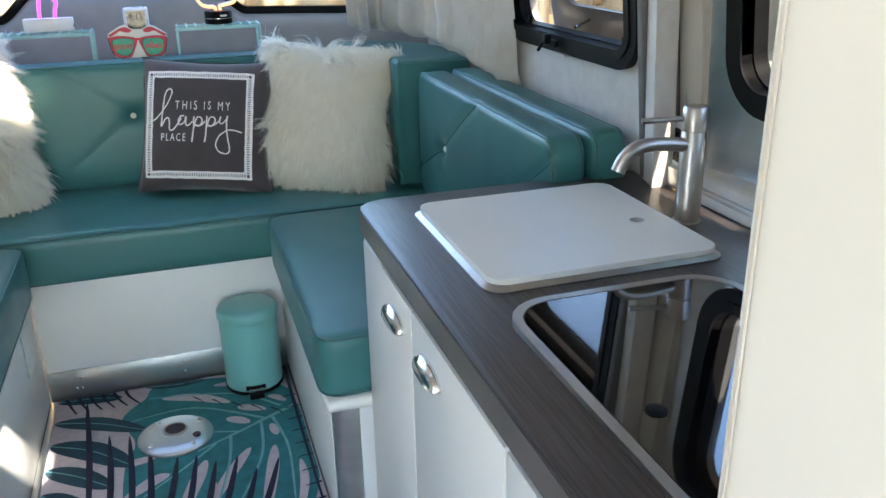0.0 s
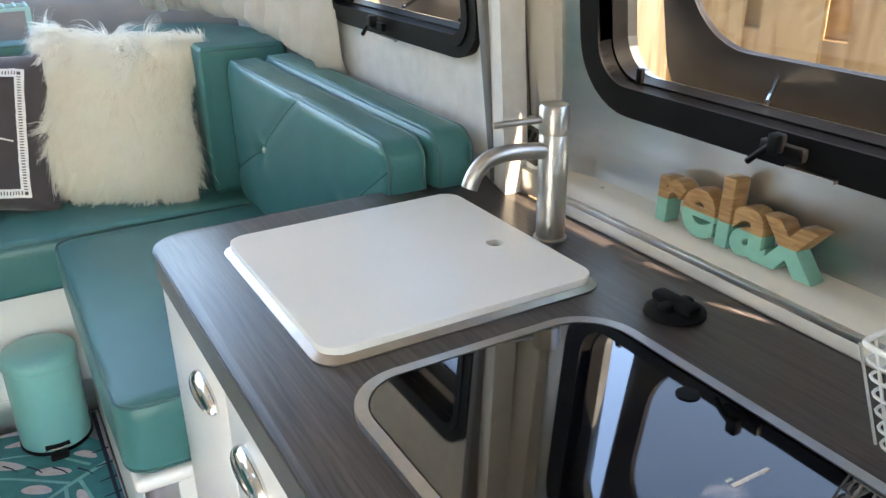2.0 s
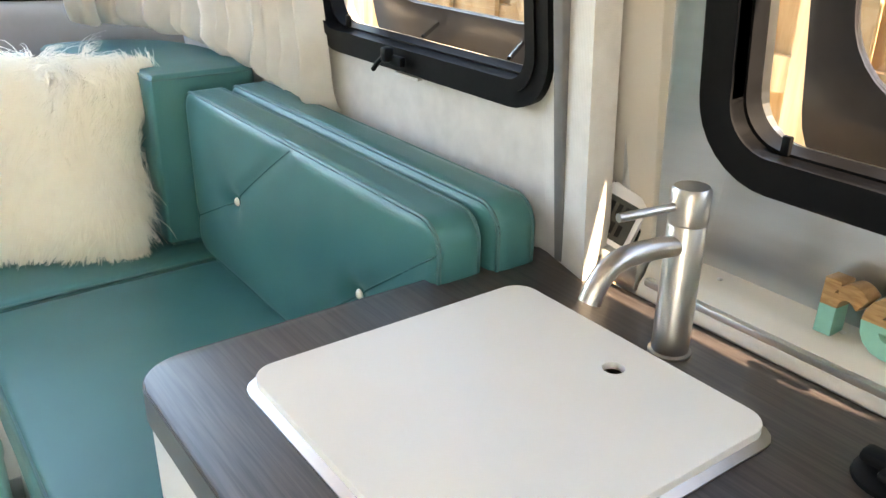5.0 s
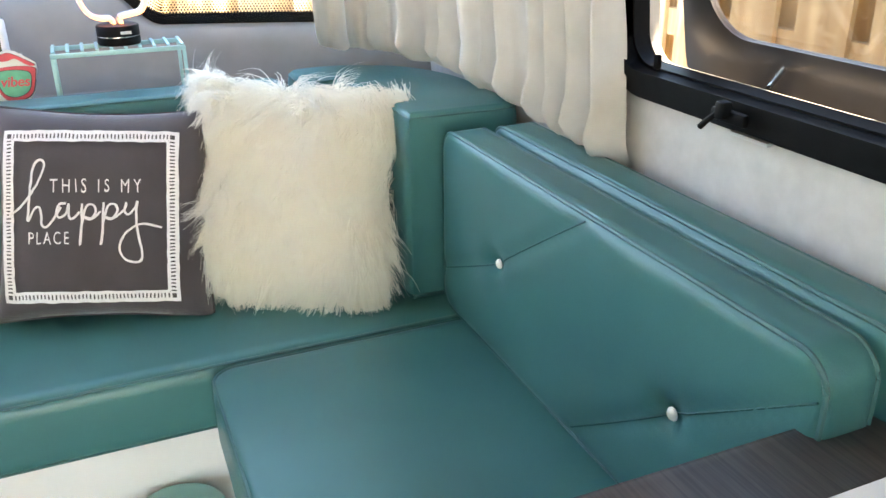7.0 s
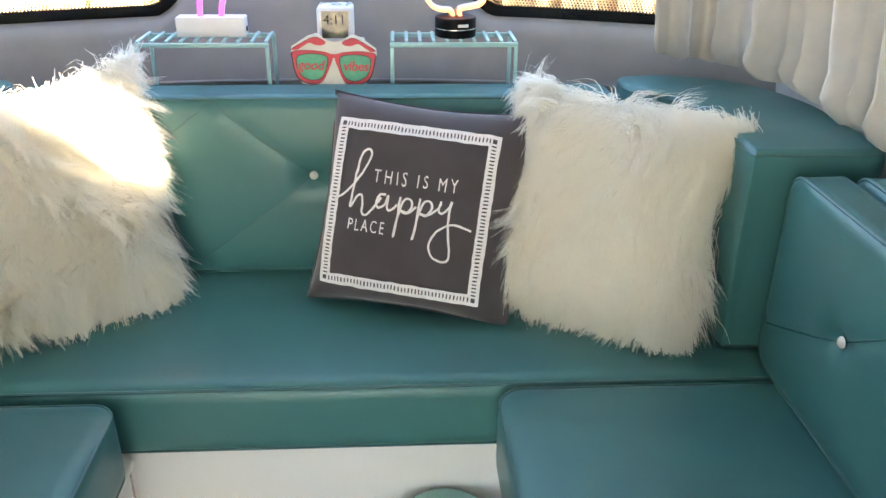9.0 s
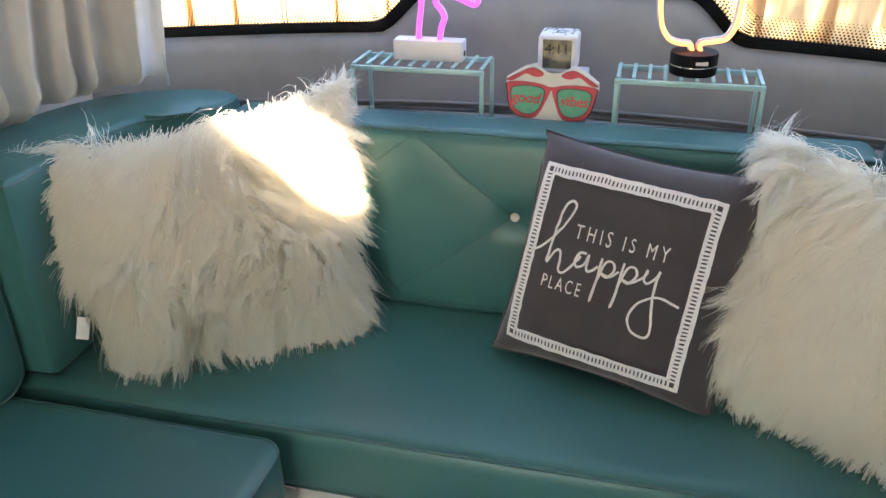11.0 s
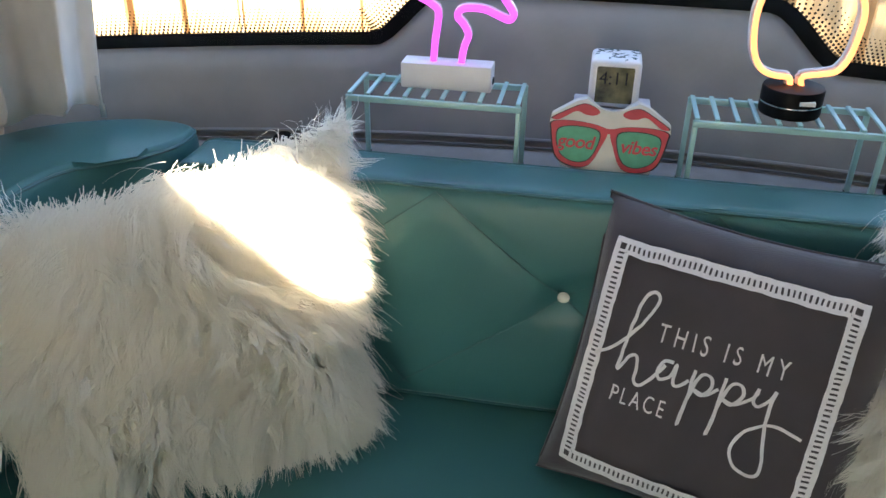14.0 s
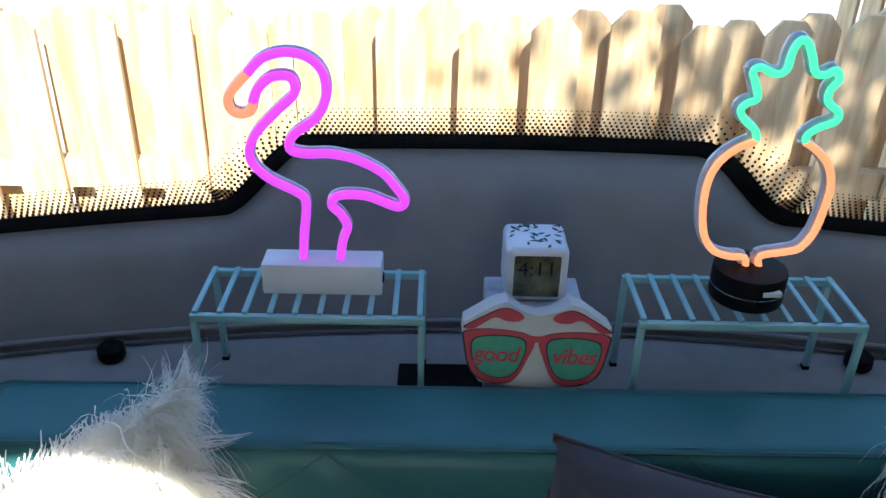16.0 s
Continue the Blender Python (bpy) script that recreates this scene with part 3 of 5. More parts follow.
front_fence = fence("fence", 9.4, 0.222, 0.142, (1.82, 1.84, 1.80), (0.60, -0.45), "sunlit cedar board fence beyond the front window", 0.085)
front_fence.matrix_basis = pose(0.11, 4.60, 0)
side_fence = fence("fence", 11.4, 0.268, 0.190, (2.15, 2.17, 2.13), (0.97, -0.35), "cedar board fence beside the trailer", 0.06)
side_fence.matrix_basis = pose(2.03, 1.245, 0, 0, 0, -90)

# an unseen tree behind the side fence, added so its shade dapples the front fence
random.seed(9)
tree = thing("tree", (2.8, -0.2, -0.75), "unseen leafy tree behind the side fence, added for shade", "tree")
part("trunk", tube(smooth_line([(2.8, -0.2, -0.75), (2.75, -0.15, 0.8), (2.6, 0.0, 2.4), (2.45, 0.1, 3.8)], 6), 0.13, 10, taper=lambda f: 1 - 0.6 * f), CEDAR, tree)
tips = []
for k in range(9):
    a = k * 2.4
    tip = Vector((2.2 + 0.85 * math.cos(a), 0.35 + 0.9 * math.sin(a), 4.5 + 0.5 * math.sin(k * 1.7)))
    tips.append(tip)
    part("limb", tube(smooth_line([(2.52, 0.06, 3.2 + 0.06 * k), tuple(Vector((2.5, 0.06, 3.7)).lerp(tip, 0.5) + Vector((0, 0, 0.1))), tuple(tip)], 5), 0.045, 7, taper=lambda f: 1 - 0.75 * f), CEDAR, tree)
verts, faces = [], []
for k in range(5200):
    c = random.choice(tips) + Vector((random.gauss(0, 0.24), random.gauss(0, 0.24), random.gauss(0, 0.22)))
    a = Vector((random.gauss(0, 1), random.gauss(0, 1), random.gauss(0, 0.6))).normalized()
    b = a.cross(Vector((random.gauss(0, 1), random.gauss(0, 1), random.gauss(0, 1)))).normalized()
    i = len(verts)
    verts += [c - a * 0.055, c + b * 0.028, c + a * 0.055, c - b * 0.028]
    faces.append((i, i + 1, i + 2, i + 3))
me = bpy.data.meshes.new("crown")
me.from_pydata([tuple(v) for v in verts], [], faces)
me.materials.append(LEAF)
crown_ob = new("crown", me)
crown_ob.parent = tree
crown_ob.matrix_parent_inverse = tree.matrix_basis.inverted()
tagged(crown_ob, kind="stuff")

# a hedge behind the side fence: a heap of leaves
random.seed(4)
verts, faces = [], []
for k in range(5200):
    c = Vector((2.6 + random.random() ** 2 * 1.4, random.uniform(-1.5, 6.5), random.uniform(-0.7, 2.0)))
    c.z += 0.3 * noise.noise(c * 1.3)
    a, b = Vector((random.gauss(0, 1), random.gauss(0, 1), random.gauss(0, 1))).normalized(), Vector((random.gauss(0, 1), random.gauss(0, 1), random.gauss(0, 1))).normalized()
    i = len(verts)
    verts += [c - a * 0.07, c + b * 0.035, c + a * 0.07, c - b * 0.035]
    faces.append((i, i + 1, i + 2, i + 3))
me = bpy.data.meshes.new("hedge")
me.from_pydata([tuple(v) for v in verts], [], faces)
me.materials.append(LEAF)
tagged(new("hedge", me), "bright green hedge of small leaves behind the fence", "hedge", kind="stuff")

# ---- benches and cushions ----
solid("bench_panel", box(-0.475, 0.262, 2.52, 2.545, 0.098, 0.405, 0.002), WHITE, "white laminate panel below the front seat", "panel", kind="structure")
skirt = solid("baseboard", box(-0.475, 0.262, 2.516, 2.545, 0.0, 0.097, 0.001), ALU, "aluminium kick plate with rivets", "baseboard", kind="structure")
for x in (-0.40, -0.385, -0.08, 0.12):
    for z in (0.035, 0.07):
        part("rivet", lathe([(0.005, 0), (0.0045, 0.0015), (0.002, 0.003)], (0, 0, 0), 10, Matrix.Translation((x + z * 0.1, 2.516, z)) @ Matrix.Rotation(radians(90), 4, "X")), ALU_EDGE, skirt)
solid("bench_panel", box(-1.2, 0.94, 2.546, 3.02, 0.35, 0.385), WHITE, "white bench deck below the front seat", "panel", kind="structure")


def bench(x_in, x_out, y0, y1):
    """A box bench along a side wall, with a rounded lip and a metal corner."""
    s = 1 if x_out > x_in else -1
    b = thing("bench", ((x_in + x_out) / 2, (y0 + y1) / 2, 0), "white box bench with a metal corner under the seat cushion", "bench", "side benches")
    xi = x_in + s * 0.022
    lo, hi = sorted((xi, xi + s * 0.018))
    part("side_panel", box(lo, hi, y0 + 0.05, y1, 0.004, 0.355, 0.002), WHITE, b)
    lo, hi = sorted((x_in + s * 0.006, x_out))
    part("deck", box(lo, hi, y0, y1, 0.352, 0.382, 0.012, 3), WHITE, b)
    part("corner_post", lathe([(0.045, 0.0), (0.045, 0.351)], (xi + s * 0.046, y0 + 0.055, 0.002), 32), ALU, b, "brushed aluminium corner post")
    lo, hi = sorted((xi + s * 0.05, x_out))
    part("end_panel", box(lo, hi, y0 + 0.012, y0 + 0.03, 0.004, 0.352), WHITE, b)
    return b


bench(0.228, 0.93, 1.606, 2.515)
bench(-0.455, -1.19, 1.606, 2.515)
solid("vent_panel", box(-0.4765, -0.472, 2.30, 2.44, 0.20, 0.34, 0.002), WHITE, "small white access panel on the bench side", "panel")


def rim(w, d, r, z, at, off=0.0):
    """A line round a cushion's top edge."""
    return [Vector((x, y, z)) + Vector(at) for x, y in round_rect(-w / 2 - off, w / 2 + off, -d / 2 - off, d / 2 + off, r + off, 6)]


def seat_cushion(x0, x1, y0, y1, z0, z1, label, r=0.045):
    at = Vector(((x0 + x1) / 2, (y0 + y1) / 2, (z0 + z1) / 2))
    c = thing("seat_cushion", (at.x, at.y, z0), label, "cushion", "seat cushions")
    w, d, h = x1 - x0, y1 - y0, z1 - z0
    bm = soft_block(w, d, h, 0.016, 0.018, (0.003, 0.003, 0.008), thin=2, corner=0.05)
    bmesh.ops.translate(bm, vec=at, verts=bm.verts)
    part("cover", bm, VINYL, c)
    part("piping", tube(rim(w - 0.006, d - 0.006, 0.047, h / 2 - 0.006, at), 0.0034, 6, True), PIPING, c)
    part("lower_piping", tube(rim(w - 0.006, d - 0.006, 0.047, -h / 2 + 0.006, at), 0.0028, 6, True), PIPING, c)
    return c


seat_cushion(0.226, 0.80, 1.612, 2.492, 0.385, 0.532, "teal vinyl seat cushion on the kitchen-side bench")
seat_cushion(-1.06, -0.450, 1.612, 2.472, 0.385, 0.532, "teal vinyl seat cushion on the far-side bench")
seat_cushion(-1.16, 0.90, 2.500, 3.085, 0.388, 0.535, "long teal vinyl seat cushion below the front window")


DENT = 0.013


def back_cushion(name, m, w, t, h, label, r, buttons, lines, group, base, strong=True):
    """A tufted back cushion; m lays its front (-y) face towards the room. buttons (x, z); lines (x0, z0, x1, z1)."""
    c = thing(name, base, label, "cushion", group)
    grooves = [(*ln, 0.006, 0.014) for ln in lines] if strong else [(*ln, 0.003, 0.012) for ln in lines]
    bm = soft_block(w, t, h, 0.014, 0.0125, (0.002, 0.012, 0.004), [(x, z, DENT, 0.035) for x, z in buttons], grooves, corner=r)
    bmesh.ops.transform(bm, matrix=m, verts=bm.verts)
    part("cover", bm, VINYL, c)
    for yy, nm in ((-t / 2 + 0.006, "piping"), (t / 2 - 0.006, "back_piping")):
        pts = [m @ Vector((x, yy, z)) for x, z in round_rect(-w / 2 + 0.002, w / 2 - 0.002, -h / 2 + 0.002, h / 2 - 0.002, r - 0.002, 8)]
        part(nm, tube(pts, 0.0036, 6, True), PIPING, c)
    for x0, z0, x1, z1 in lines:
        pts = []
        for k in range(25):
            f = k / 24
            x, z = x0 + (x1 - x0) * f, z0 + (z1 - z0) * f
            u, v = x / (w / 2), z / (h / 2)
            y = -t / 2 - 0.012 * (1 - u ** 4) * (1 - v ** 4) + (0.006 if strong else 0.003) - 0.0006
            y += sum(DENT * math.exp(-((x - bx) ** 2 + (z - bz) ** 2) / 0.035 ** 2) for bx, bz in buttons)
            pts.append(m @ Vector((x, y, z)))
        part("seam", tube(pts, 0.0017 if strong else 0.0011, 5), SEAM if strong else PIPING, c)
    for bx, bz in buttons:
        u, v = bx / (w / 2), bz / (h / 2)
        y = -t / 2 - 0.012 * (1 - u ** 4) * (1 - v ** 4) + DENT + 0.003
        k = lathe([(0.006, -0.002), (0.0098, 0.0005), (0.0098, 0.0025), (0.007, 0.006), (0.003, 0.0075)], (0, 0, 0), 18, m @ Matrix.Translation((bx, y, bz)) @ Matrix.Rotation(radians(90), 4, "X"))
        part("button", k, BUTTON, c, "pearly white button")
    return c


def facing(at, way, lean=0.0):
    """A pose whose -y looks along way."""
    w = Vector((*way, 0)).normalized()
    return Matrix.Translation(at) @ Matrix.Rotation(math.atan2(w.x, -w.y), 4, "Z") @ Matrix.Rotation(radians(lean), 4, "X")


# kitchen side: two cushions, one behind the other (local x runs to -y of the trailer)
R_MID, R_Z = 2.068, 0.732
ry = lambda y: R_MID - y
rz = lambda z: z - R_Z
back_cushion("back_cushion", facing((0.779, R_MID, R_Z), (-1, 0)), 0.985, 0.082, 0.388, "tufted teal vinyl back cushion with pearl buttons on the kitchen-side bench", 0.045,
             [(ry(2.30), rz(0.735)), (ry(1.797), rz(0.728))],
             [(ry(2.545), rz(0.625), ry(2.30), rz(0.735)), (ry(2.30), rz(0.735), ry(2.03), rz(0.915)), (ry(2.03), rz(0.556), ry(1.797), rz(0.728)), (ry(1.797), rz(0.728), ry(1.585), rz(0.875))],
             "side back cushions", (0.784, R_MID, 0.535))
back_cushion("back_cushion", facing((0.872, 2.045, 0.737), (-1, 0)), 0.965, 0.078, 0.396, "plain teal vinyl cushion behind the tufted one", 0.045, [], [], "side back cushions", (0.872, 2.045, 0.535))
back_cushion("back_cushion", facing((-1.055, 2.02, 0.745), (1, 0)), 0.985, 0.09, 0.42, "tufted teal vinyl back cushion on the far-side bench", 0.05,
             [(0.22, -0.01), (-0.28, -0.01)], [(0.47, 0.0 - 0.02, 0.22, -0.01), (0.22, -0.01, -0.05, 0.19), (0.46, 0.17, 0.30, 0.05), (-0.05, -0.19, -0.28, -0.01)], "side back cushions", (-1.055, 2.02, 0.535))

# front back cushion
F_MID = -0.125
fx = lambda x: x - F_MID
back_cushion("back_cushion", facing((F_MID, 3.012, 0.747), (0, -1), -1.0), 1.33, 0.125, 0.405, "long tufted teal vinyl back cushion below the front window", 0.04,
             [(fx(-0.134), 0.03), (fx(-0.56), 0.03), (fx(0.30), 0.03)],
             [(fx(-0.134), 0.03, fx(-0.342), 0.195), (fx(-0.134), 0.03, fx(0.078), 0.195), (fx(-0.134), 0.03, fx(-0.40), -0.17), (fx(-0.134), 0.03, fx(0.13), -0.17),
              (fx(-0.56), 0.03, fx(-0.342), 0.195), (fx(-0.56), 0.03, fx(-0.385), -0.175), (fx(0.30), 0.03, fx(0.078), 0.195)],
             "front back cushions", (F_MID, 3.012, 0.535), strong=False)


def corner_cushion(outline, z0, z1, label, at):
    c = thing("corner_cushion", at, label, "cushion", "corner cushions")
    pts = smooth_line([(x, y, 0) for x, y in outline], 5, True)
    bm = bmesh.new()
    rings = []
    cen = sum(pts, Vector()) / len(pts)
    prof = [(0.02, z0), (0.0, z0 + 0.02), (0.0, z0 + 0.1), (-0.004, (z0 + z1) / 2), (0.0, z1 - 0.1)] + [(0.015 - 0.015 * math.cos(a), z1 - 0.03 + 0.03 * math.sin(a)) for a in [math.pi / 2 * k / 6 for k in range(7)]]
    for ins, z in prof:
        rg = []
        for i, p in enumerate(pts):
            t = (pts[(i + 1) % len(pts)] - pts[i - 1]).normalized()
            nrm = Vector((-t.y, t.x, 0))
            if nrm.dot(cen - p) < 0:
                nrm = -nrm
            rg.append(bm.verts.new(Vector((p.x, p.y, z)) + nrm * ins))
        rings.append(rg)
    for a, b in zip(rings, rings[1:]):
        for i in range(len(pts)):
            bm.faces.new((a[i], a[(i + 1) % len(pts)], b[(i + 1) % len(pts)], b[i]))
    bm.faces.new(rings[0][::-1])
    cap = bm.faces.new(rings[-1])
    bmesh.ops.triangulate(bm, faces=[cap])
    part("cover", bm, VINYL, c)
    line = []
    for i, p in enumerate(pts):
        t = (pts[(i + 1) % len(pts)] - pts[i - 1]).normalized()
        nrm = Vector((-t.y, t.x, 0))
        nrm = -nrm if nrm.dot(cen - p) < 0 else nrm
        line.append(Vector((p.x, p.y, z1 - 0.010)) + nrm * 0.004)
    part("piping", tube(line, 0.003, 6, True), PIPING, c)
    return c


corner_cushion([(0.672, 2.595), (0.678, 2.75), (0.665, 2.90), (0.575, 3.00), (0.555, 3.06), (0.575, 3.125), (0.70, 3.13), (0.84, 3.05), (0.915, 2.90), (0.925, 2.72), (0.92, 2.585), (0.80, 2.575), (0.70, 2.578)], 0.537, 0.955,
               "teal vinyl corner cushion beside the front seat", (0.8, 2.8, 0.537))
corner_cushion([(-0.955, 2.545), (-0.955, 2.72), (-0.935, 2.88), (-0.83, 2.985), (-0.80, 3.05), (-0.815, 3.115), (-0.93, 3.125), (-1.08, 3.05), (-1.165, 2.90), (-1.18, 2.72), (-1.175, 2.535), (-1.06, 2.520), (-0.98, 2.525)], 0.537, 0.955,
               "teal vinyl corner cushion beside the front seat", (-1.05, 2.8, 0.537))


# ---- curtains ----
def curtain(line, z_top, z_bot, z_end, folds, label, lean_x, seed):
    """A gathered cloth hung along a line in plan; its hem is uneven."""
    rnd = random.Random(seed)
    pts = smooth_line([(x, y, 0) for x, y in line], 40)
    lens = [0.0]
    for a, b in zip(pts, pts[1:]):
        lens.append(lens[-1] + (b - a).length)
    total, start = lens[-1], rnd.uniform(0, 9)
    bm = bmesh.new()
    cols, rows, grid = 340, 30, []
    for i in range(cols + 1):
        s = total * i / cols
        k = max(0, min(len(pts) - 2, next((q for q in range(1, len(lens)) if lens[q] >= s), len(lens) - 1) - 1))
        f = (s - lens[k]) / max(1e-6, lens[k + 1] - lens[k])
        p = pts[k].lerp(pts[k + 1], f)
        t = (pts[k + 1] - pts[k]).normalized()
        room = Vector((-t.y, t.x, 0)) * math.copysign(1, lean_x)
        col = []
        for j in range(rows + 1):
            v = j / rows
            u = s / total * folds
            bend = u + 0.7 * noise.noise(Vector((u * 0.55, start, 0))) + 0.10 * noise.noise(Vector((u * 0.8, start, v * 2.2)))
            wv = math.sin(math.tau * bend)
            wv = math.copysign(abs(wv) ** 0.75, wv) + 0.30 * math.sin(math.tau * bend * 2 + 2.5 * noise.noise(Vector((u, 3, v * 1.6))))
            size = 0.019 + 0.030 * abs(noise.noise(Vector((u * 0.5, 5, start))))
            amp = size * (0.65 + 0.6 * v)
            z = z_top + (z_bot + (z_end - z_bot) * s / total - z_top) * v
            hem = 0.016 * noise.noise(Vector((u * 1.1, 8, start))) * v ** 2 + 0.010 * math.sin(math.tau * bend) * v ** 3
            roll = max(0.0, (v - 0.88) / 0.12)
            puff = 0.014 * math.sin(math.pi * min(1, roll * 1.05)) * (0.6 + 0.6 * math.sin(math.tau * bend)) - 0.024 * roll ** 3
            q = p + room * (wv * amp + puff + 0.006 * noise.noise(Vector((u * 2.2, v * 6, start)))) + t * (0.010 * math.sin(math.tau * bend + 1.2) * v)
            q.x += -math.copysign(0.10 * (z - 0.95), lean_x)
            q.z = z + hem + 0.012 * roll ** 3
            col.append(bm.verts.new(q))
        grid.append(col)
    for i in range(cols):
        for j in range(rows):
            bm.faces.new((grid[i][j], grid[i + 1][j], grid[i + 1][j + 1], grid[i][j + 1]))
    geo = bmesh.ops.extrude_face_region(bm, geom=bm.faces[:])
    bmesh.ops.translate(bm, vec=(0.0, 0.0015, 0.0), verts=[g for g in geo["geom"] if isinstance(g, bmesh.types.BMVert)])
    return solid("curtain", bm, CURTAIN, label, "curtain", "curtains")


curtain([(0.912, 2.205), (0.915, 2.5), (0.90, 2.75), (0.865, 2.95), (0.79, 3.08), (0.665, 3.13)], 1.72, 0.905, 0.985, 12, "gathered off-white linen curtain hanging behind the corner cushion", 1, 3)
curtain([(-1.165, 2.30), (-1.165, 2.55), (-1.15, 2.75), (-1.10, 2.93), (-1.03, 3.03), (-0.962, 3.075)], 1.72, 0.918, 0.972, 10, "gathered off-white linen curtain hanging behind the corner cushion", -1, 8)
solid("zipper_pull", join(box(-0.957, -0.947, 3.058, 3.062, 0.975, 1.0, 0.001), tube([(-0.952, 3.06, 1.0), (-0.952, 3.06, 1.05)], 0.0025, 6)), ALU_EDGE, "small metal pull at the curtain's edge", "pull")


# ---- pillows ----
def pillow_point(u, v, w, h, t, side):
    """A place on a stuffed square pillow; corners stay sharp, sides draw in."""
    x = u * w / 2 * (1 - 0.07 * (1 - v * v))
    y = v * h / 2 * (1 - 0.07 * (1 - u * u))
    f = max(0.0, (1 - u ** 4) * (1 - v ** 4))
    return Vector((x, y, side * t / 2 * f ** 0.55))


def pillow_mesh(w, h, t, n=36, sag=0.0):
    bm = bmesh.new()
    layers = []
    for side in (1, -1):
        g = []
        for i in range(n + 1):
            g.append([bm.verts.new(pillow_point(2 * i / n - 1, 2 * j / n - 1, w, h, t, side)) for j in range(n + 1)])
        for i in range(n):
            for j in range(n):
                q = (g[i][j], g[i + 1][j], g[i + 1][j + 1], g[i][j + 1])
                bm.faces.new(q if side > 0 else q[::-1])
        layers.append(g)
    bmesh.ops.remove_doubles(bm, verts=bm.verts, dist=0.0004)
    for v in bm.verts:
        v.co += Vector((0, 0, 0.004 * noise.noise(v.co * 11)))
    return bm


def fur_pillow(center, xa, ya, w, h, t, label, seed, tufts, taper, tag=False):
    rnd = random.Random(seed)
    m = frame_matrix(center, xa, ya)
    p = thing("fur_pillow", (center[0], center[1], 0.54), label, "pillow", "throw pillows")
    bm = pillow_mesh(w * 0.86, h * 0.88, t, 24)
    for v in bm.verts:
        v.co.x *= 1 + taper * 2 * v.co.y / h
    bmesh.ops.transform(bm, matrix=m, verts=bm.verts)
    part("cover", bm, FUR, p)
    inv = m.to_3x3().inverted()
    down = inv @ Vector((0, 0, -1))
    verts, faces = [], []

    def skin(u, v, side):
        c = pillow_point(u, v, w, h, t, side)
        return Vector((c.x * (1 + taper * v - 0.04 * (1 - v * v)), c.y * (1 - 0.05 * (1 - u * u)), c.z))

    for k in range(tufts):
        side = 1 if rnd.random() < 0.86 else -1
        u, v = rnd.uniform(-1, 1), rnd.uniform(-1, 1)
        pick = rnd.random()
        if pick < 0.12:
            u = math.copysign(1 - 0.14 * rnd.random() ** 2, u)
        elif pick < 0.24:
            v = math.copysign(1 - 0.14 * rnd.random() ** 2, v)
        root = skin(u, v, side)
        nrm = Vector((root.x * 0.8 * abs(u) ** 4, root.y * (0.9 if v < 0 else 0.4) * abs(v) ** 4, side * 0.16)).normalized()
        swirl = Vector((noise.noise(root * 6 + Vector((seed * 3, 1, 0))), noise.noise(root * 6 + Vector((2, seed * 3, 5))), 0))
        own = Vector((rnd.gauss(0, 0.20), rnd.gauss(0, 0.20), rnd.gauss(0, 0.18)))
        wave = rnd.uniform(0.25, 0.75)
        phase = rnd.uniform(0, 6.3)
        length = rnd.uniform(0.065, 0.125) * (1 - 0.6 * (u * v) ** 4)
        d = (nrm * 0.80 + down * 0.46 + swirl * 1.1 + own).normalized()
        sway = d.cross(nrm)
        sway = sway.normalized() if sway.length > 0.05 else Vector((1, 0, 0))
        spine = [root]
        for q in range(6):
            d = (d + down * 0.26 + swirl * 0.16 + sway * wave * math.sin(q * 1.5 + phase) * 0.55 - nrm * 0.05).normalized()
            spine.append(spine[-1] + d * (length / 6))
        for j in range(26):
            off = Vector((rnd.gauss(0, 0.0095), rnd.gauss(0, 0.0095), rnd.gauss(0, 0.004)))
            stray = rnd.random() < 0.12
            short = rnd.uniform(0.55, 1.0)
            wd = rnd.uniform(0.0004, 0.0011)
            i = len(verts)
            for q, c in enumerate(spine):
                f = q / 6
                hold = 1 + 0.6 * f if stray else (1 - f) ** 1.2 + 0.13
                p0 = root + (c - root) * short + off * hold
                a = sway * (wd * (1 - 0.75 * f ** 1.5))
                verts += [m @ (p0 - a), m @ (p0 + a)]
            faces += [(i + 2 * q, i + 2 * q + 1, i + 2 * q + 3, i + 2 * q + 2) for q in range(6)]
    me = bpy.data.meshes.new("fur")
    me.from_pydata([tuple(q) for q in verts], [], faces)
    me.shade_smooth()
    me.materials.append(FUR)
    pile = new("fur", me)
    pile.parent = p
    pile.matrix_parent_inverse = p.matrix_basis.inverted()
    tagged(pile, "long tangled white pile", kind="stuff")
    if tag:
        part("care_label", prism([(-0.012, 0), (0.012, 0), (0.012, 0.045), (-0.012, 0.045)], 0.0008, m @ Matrix.Translation((-w / 2 - 0.004, -0.10, 0.0)) @ Matrix.Rotation(radians(160), 4, "Z")), TAG, p, "white folded care label")
    return p


fur_pillow((-0.712, 2.765, 0.768), (0.45, 0.24, 0.07), (-0.13, 0.10, 0.44), 0.565, 0.47, 0.15, "long-haired white fur pillow leaning in the corner, brightly sunlit", 5, 2700, 0.13, True)
fur_pillow((0.470, 2.765, 0.775), (0.38, -0.24, -0.015), (0.03, 0.17, 0.435), 0.44, 0.44, 0.15, "long-haired white fur pillow leaning in the corner", 11, 2300, 0.05)

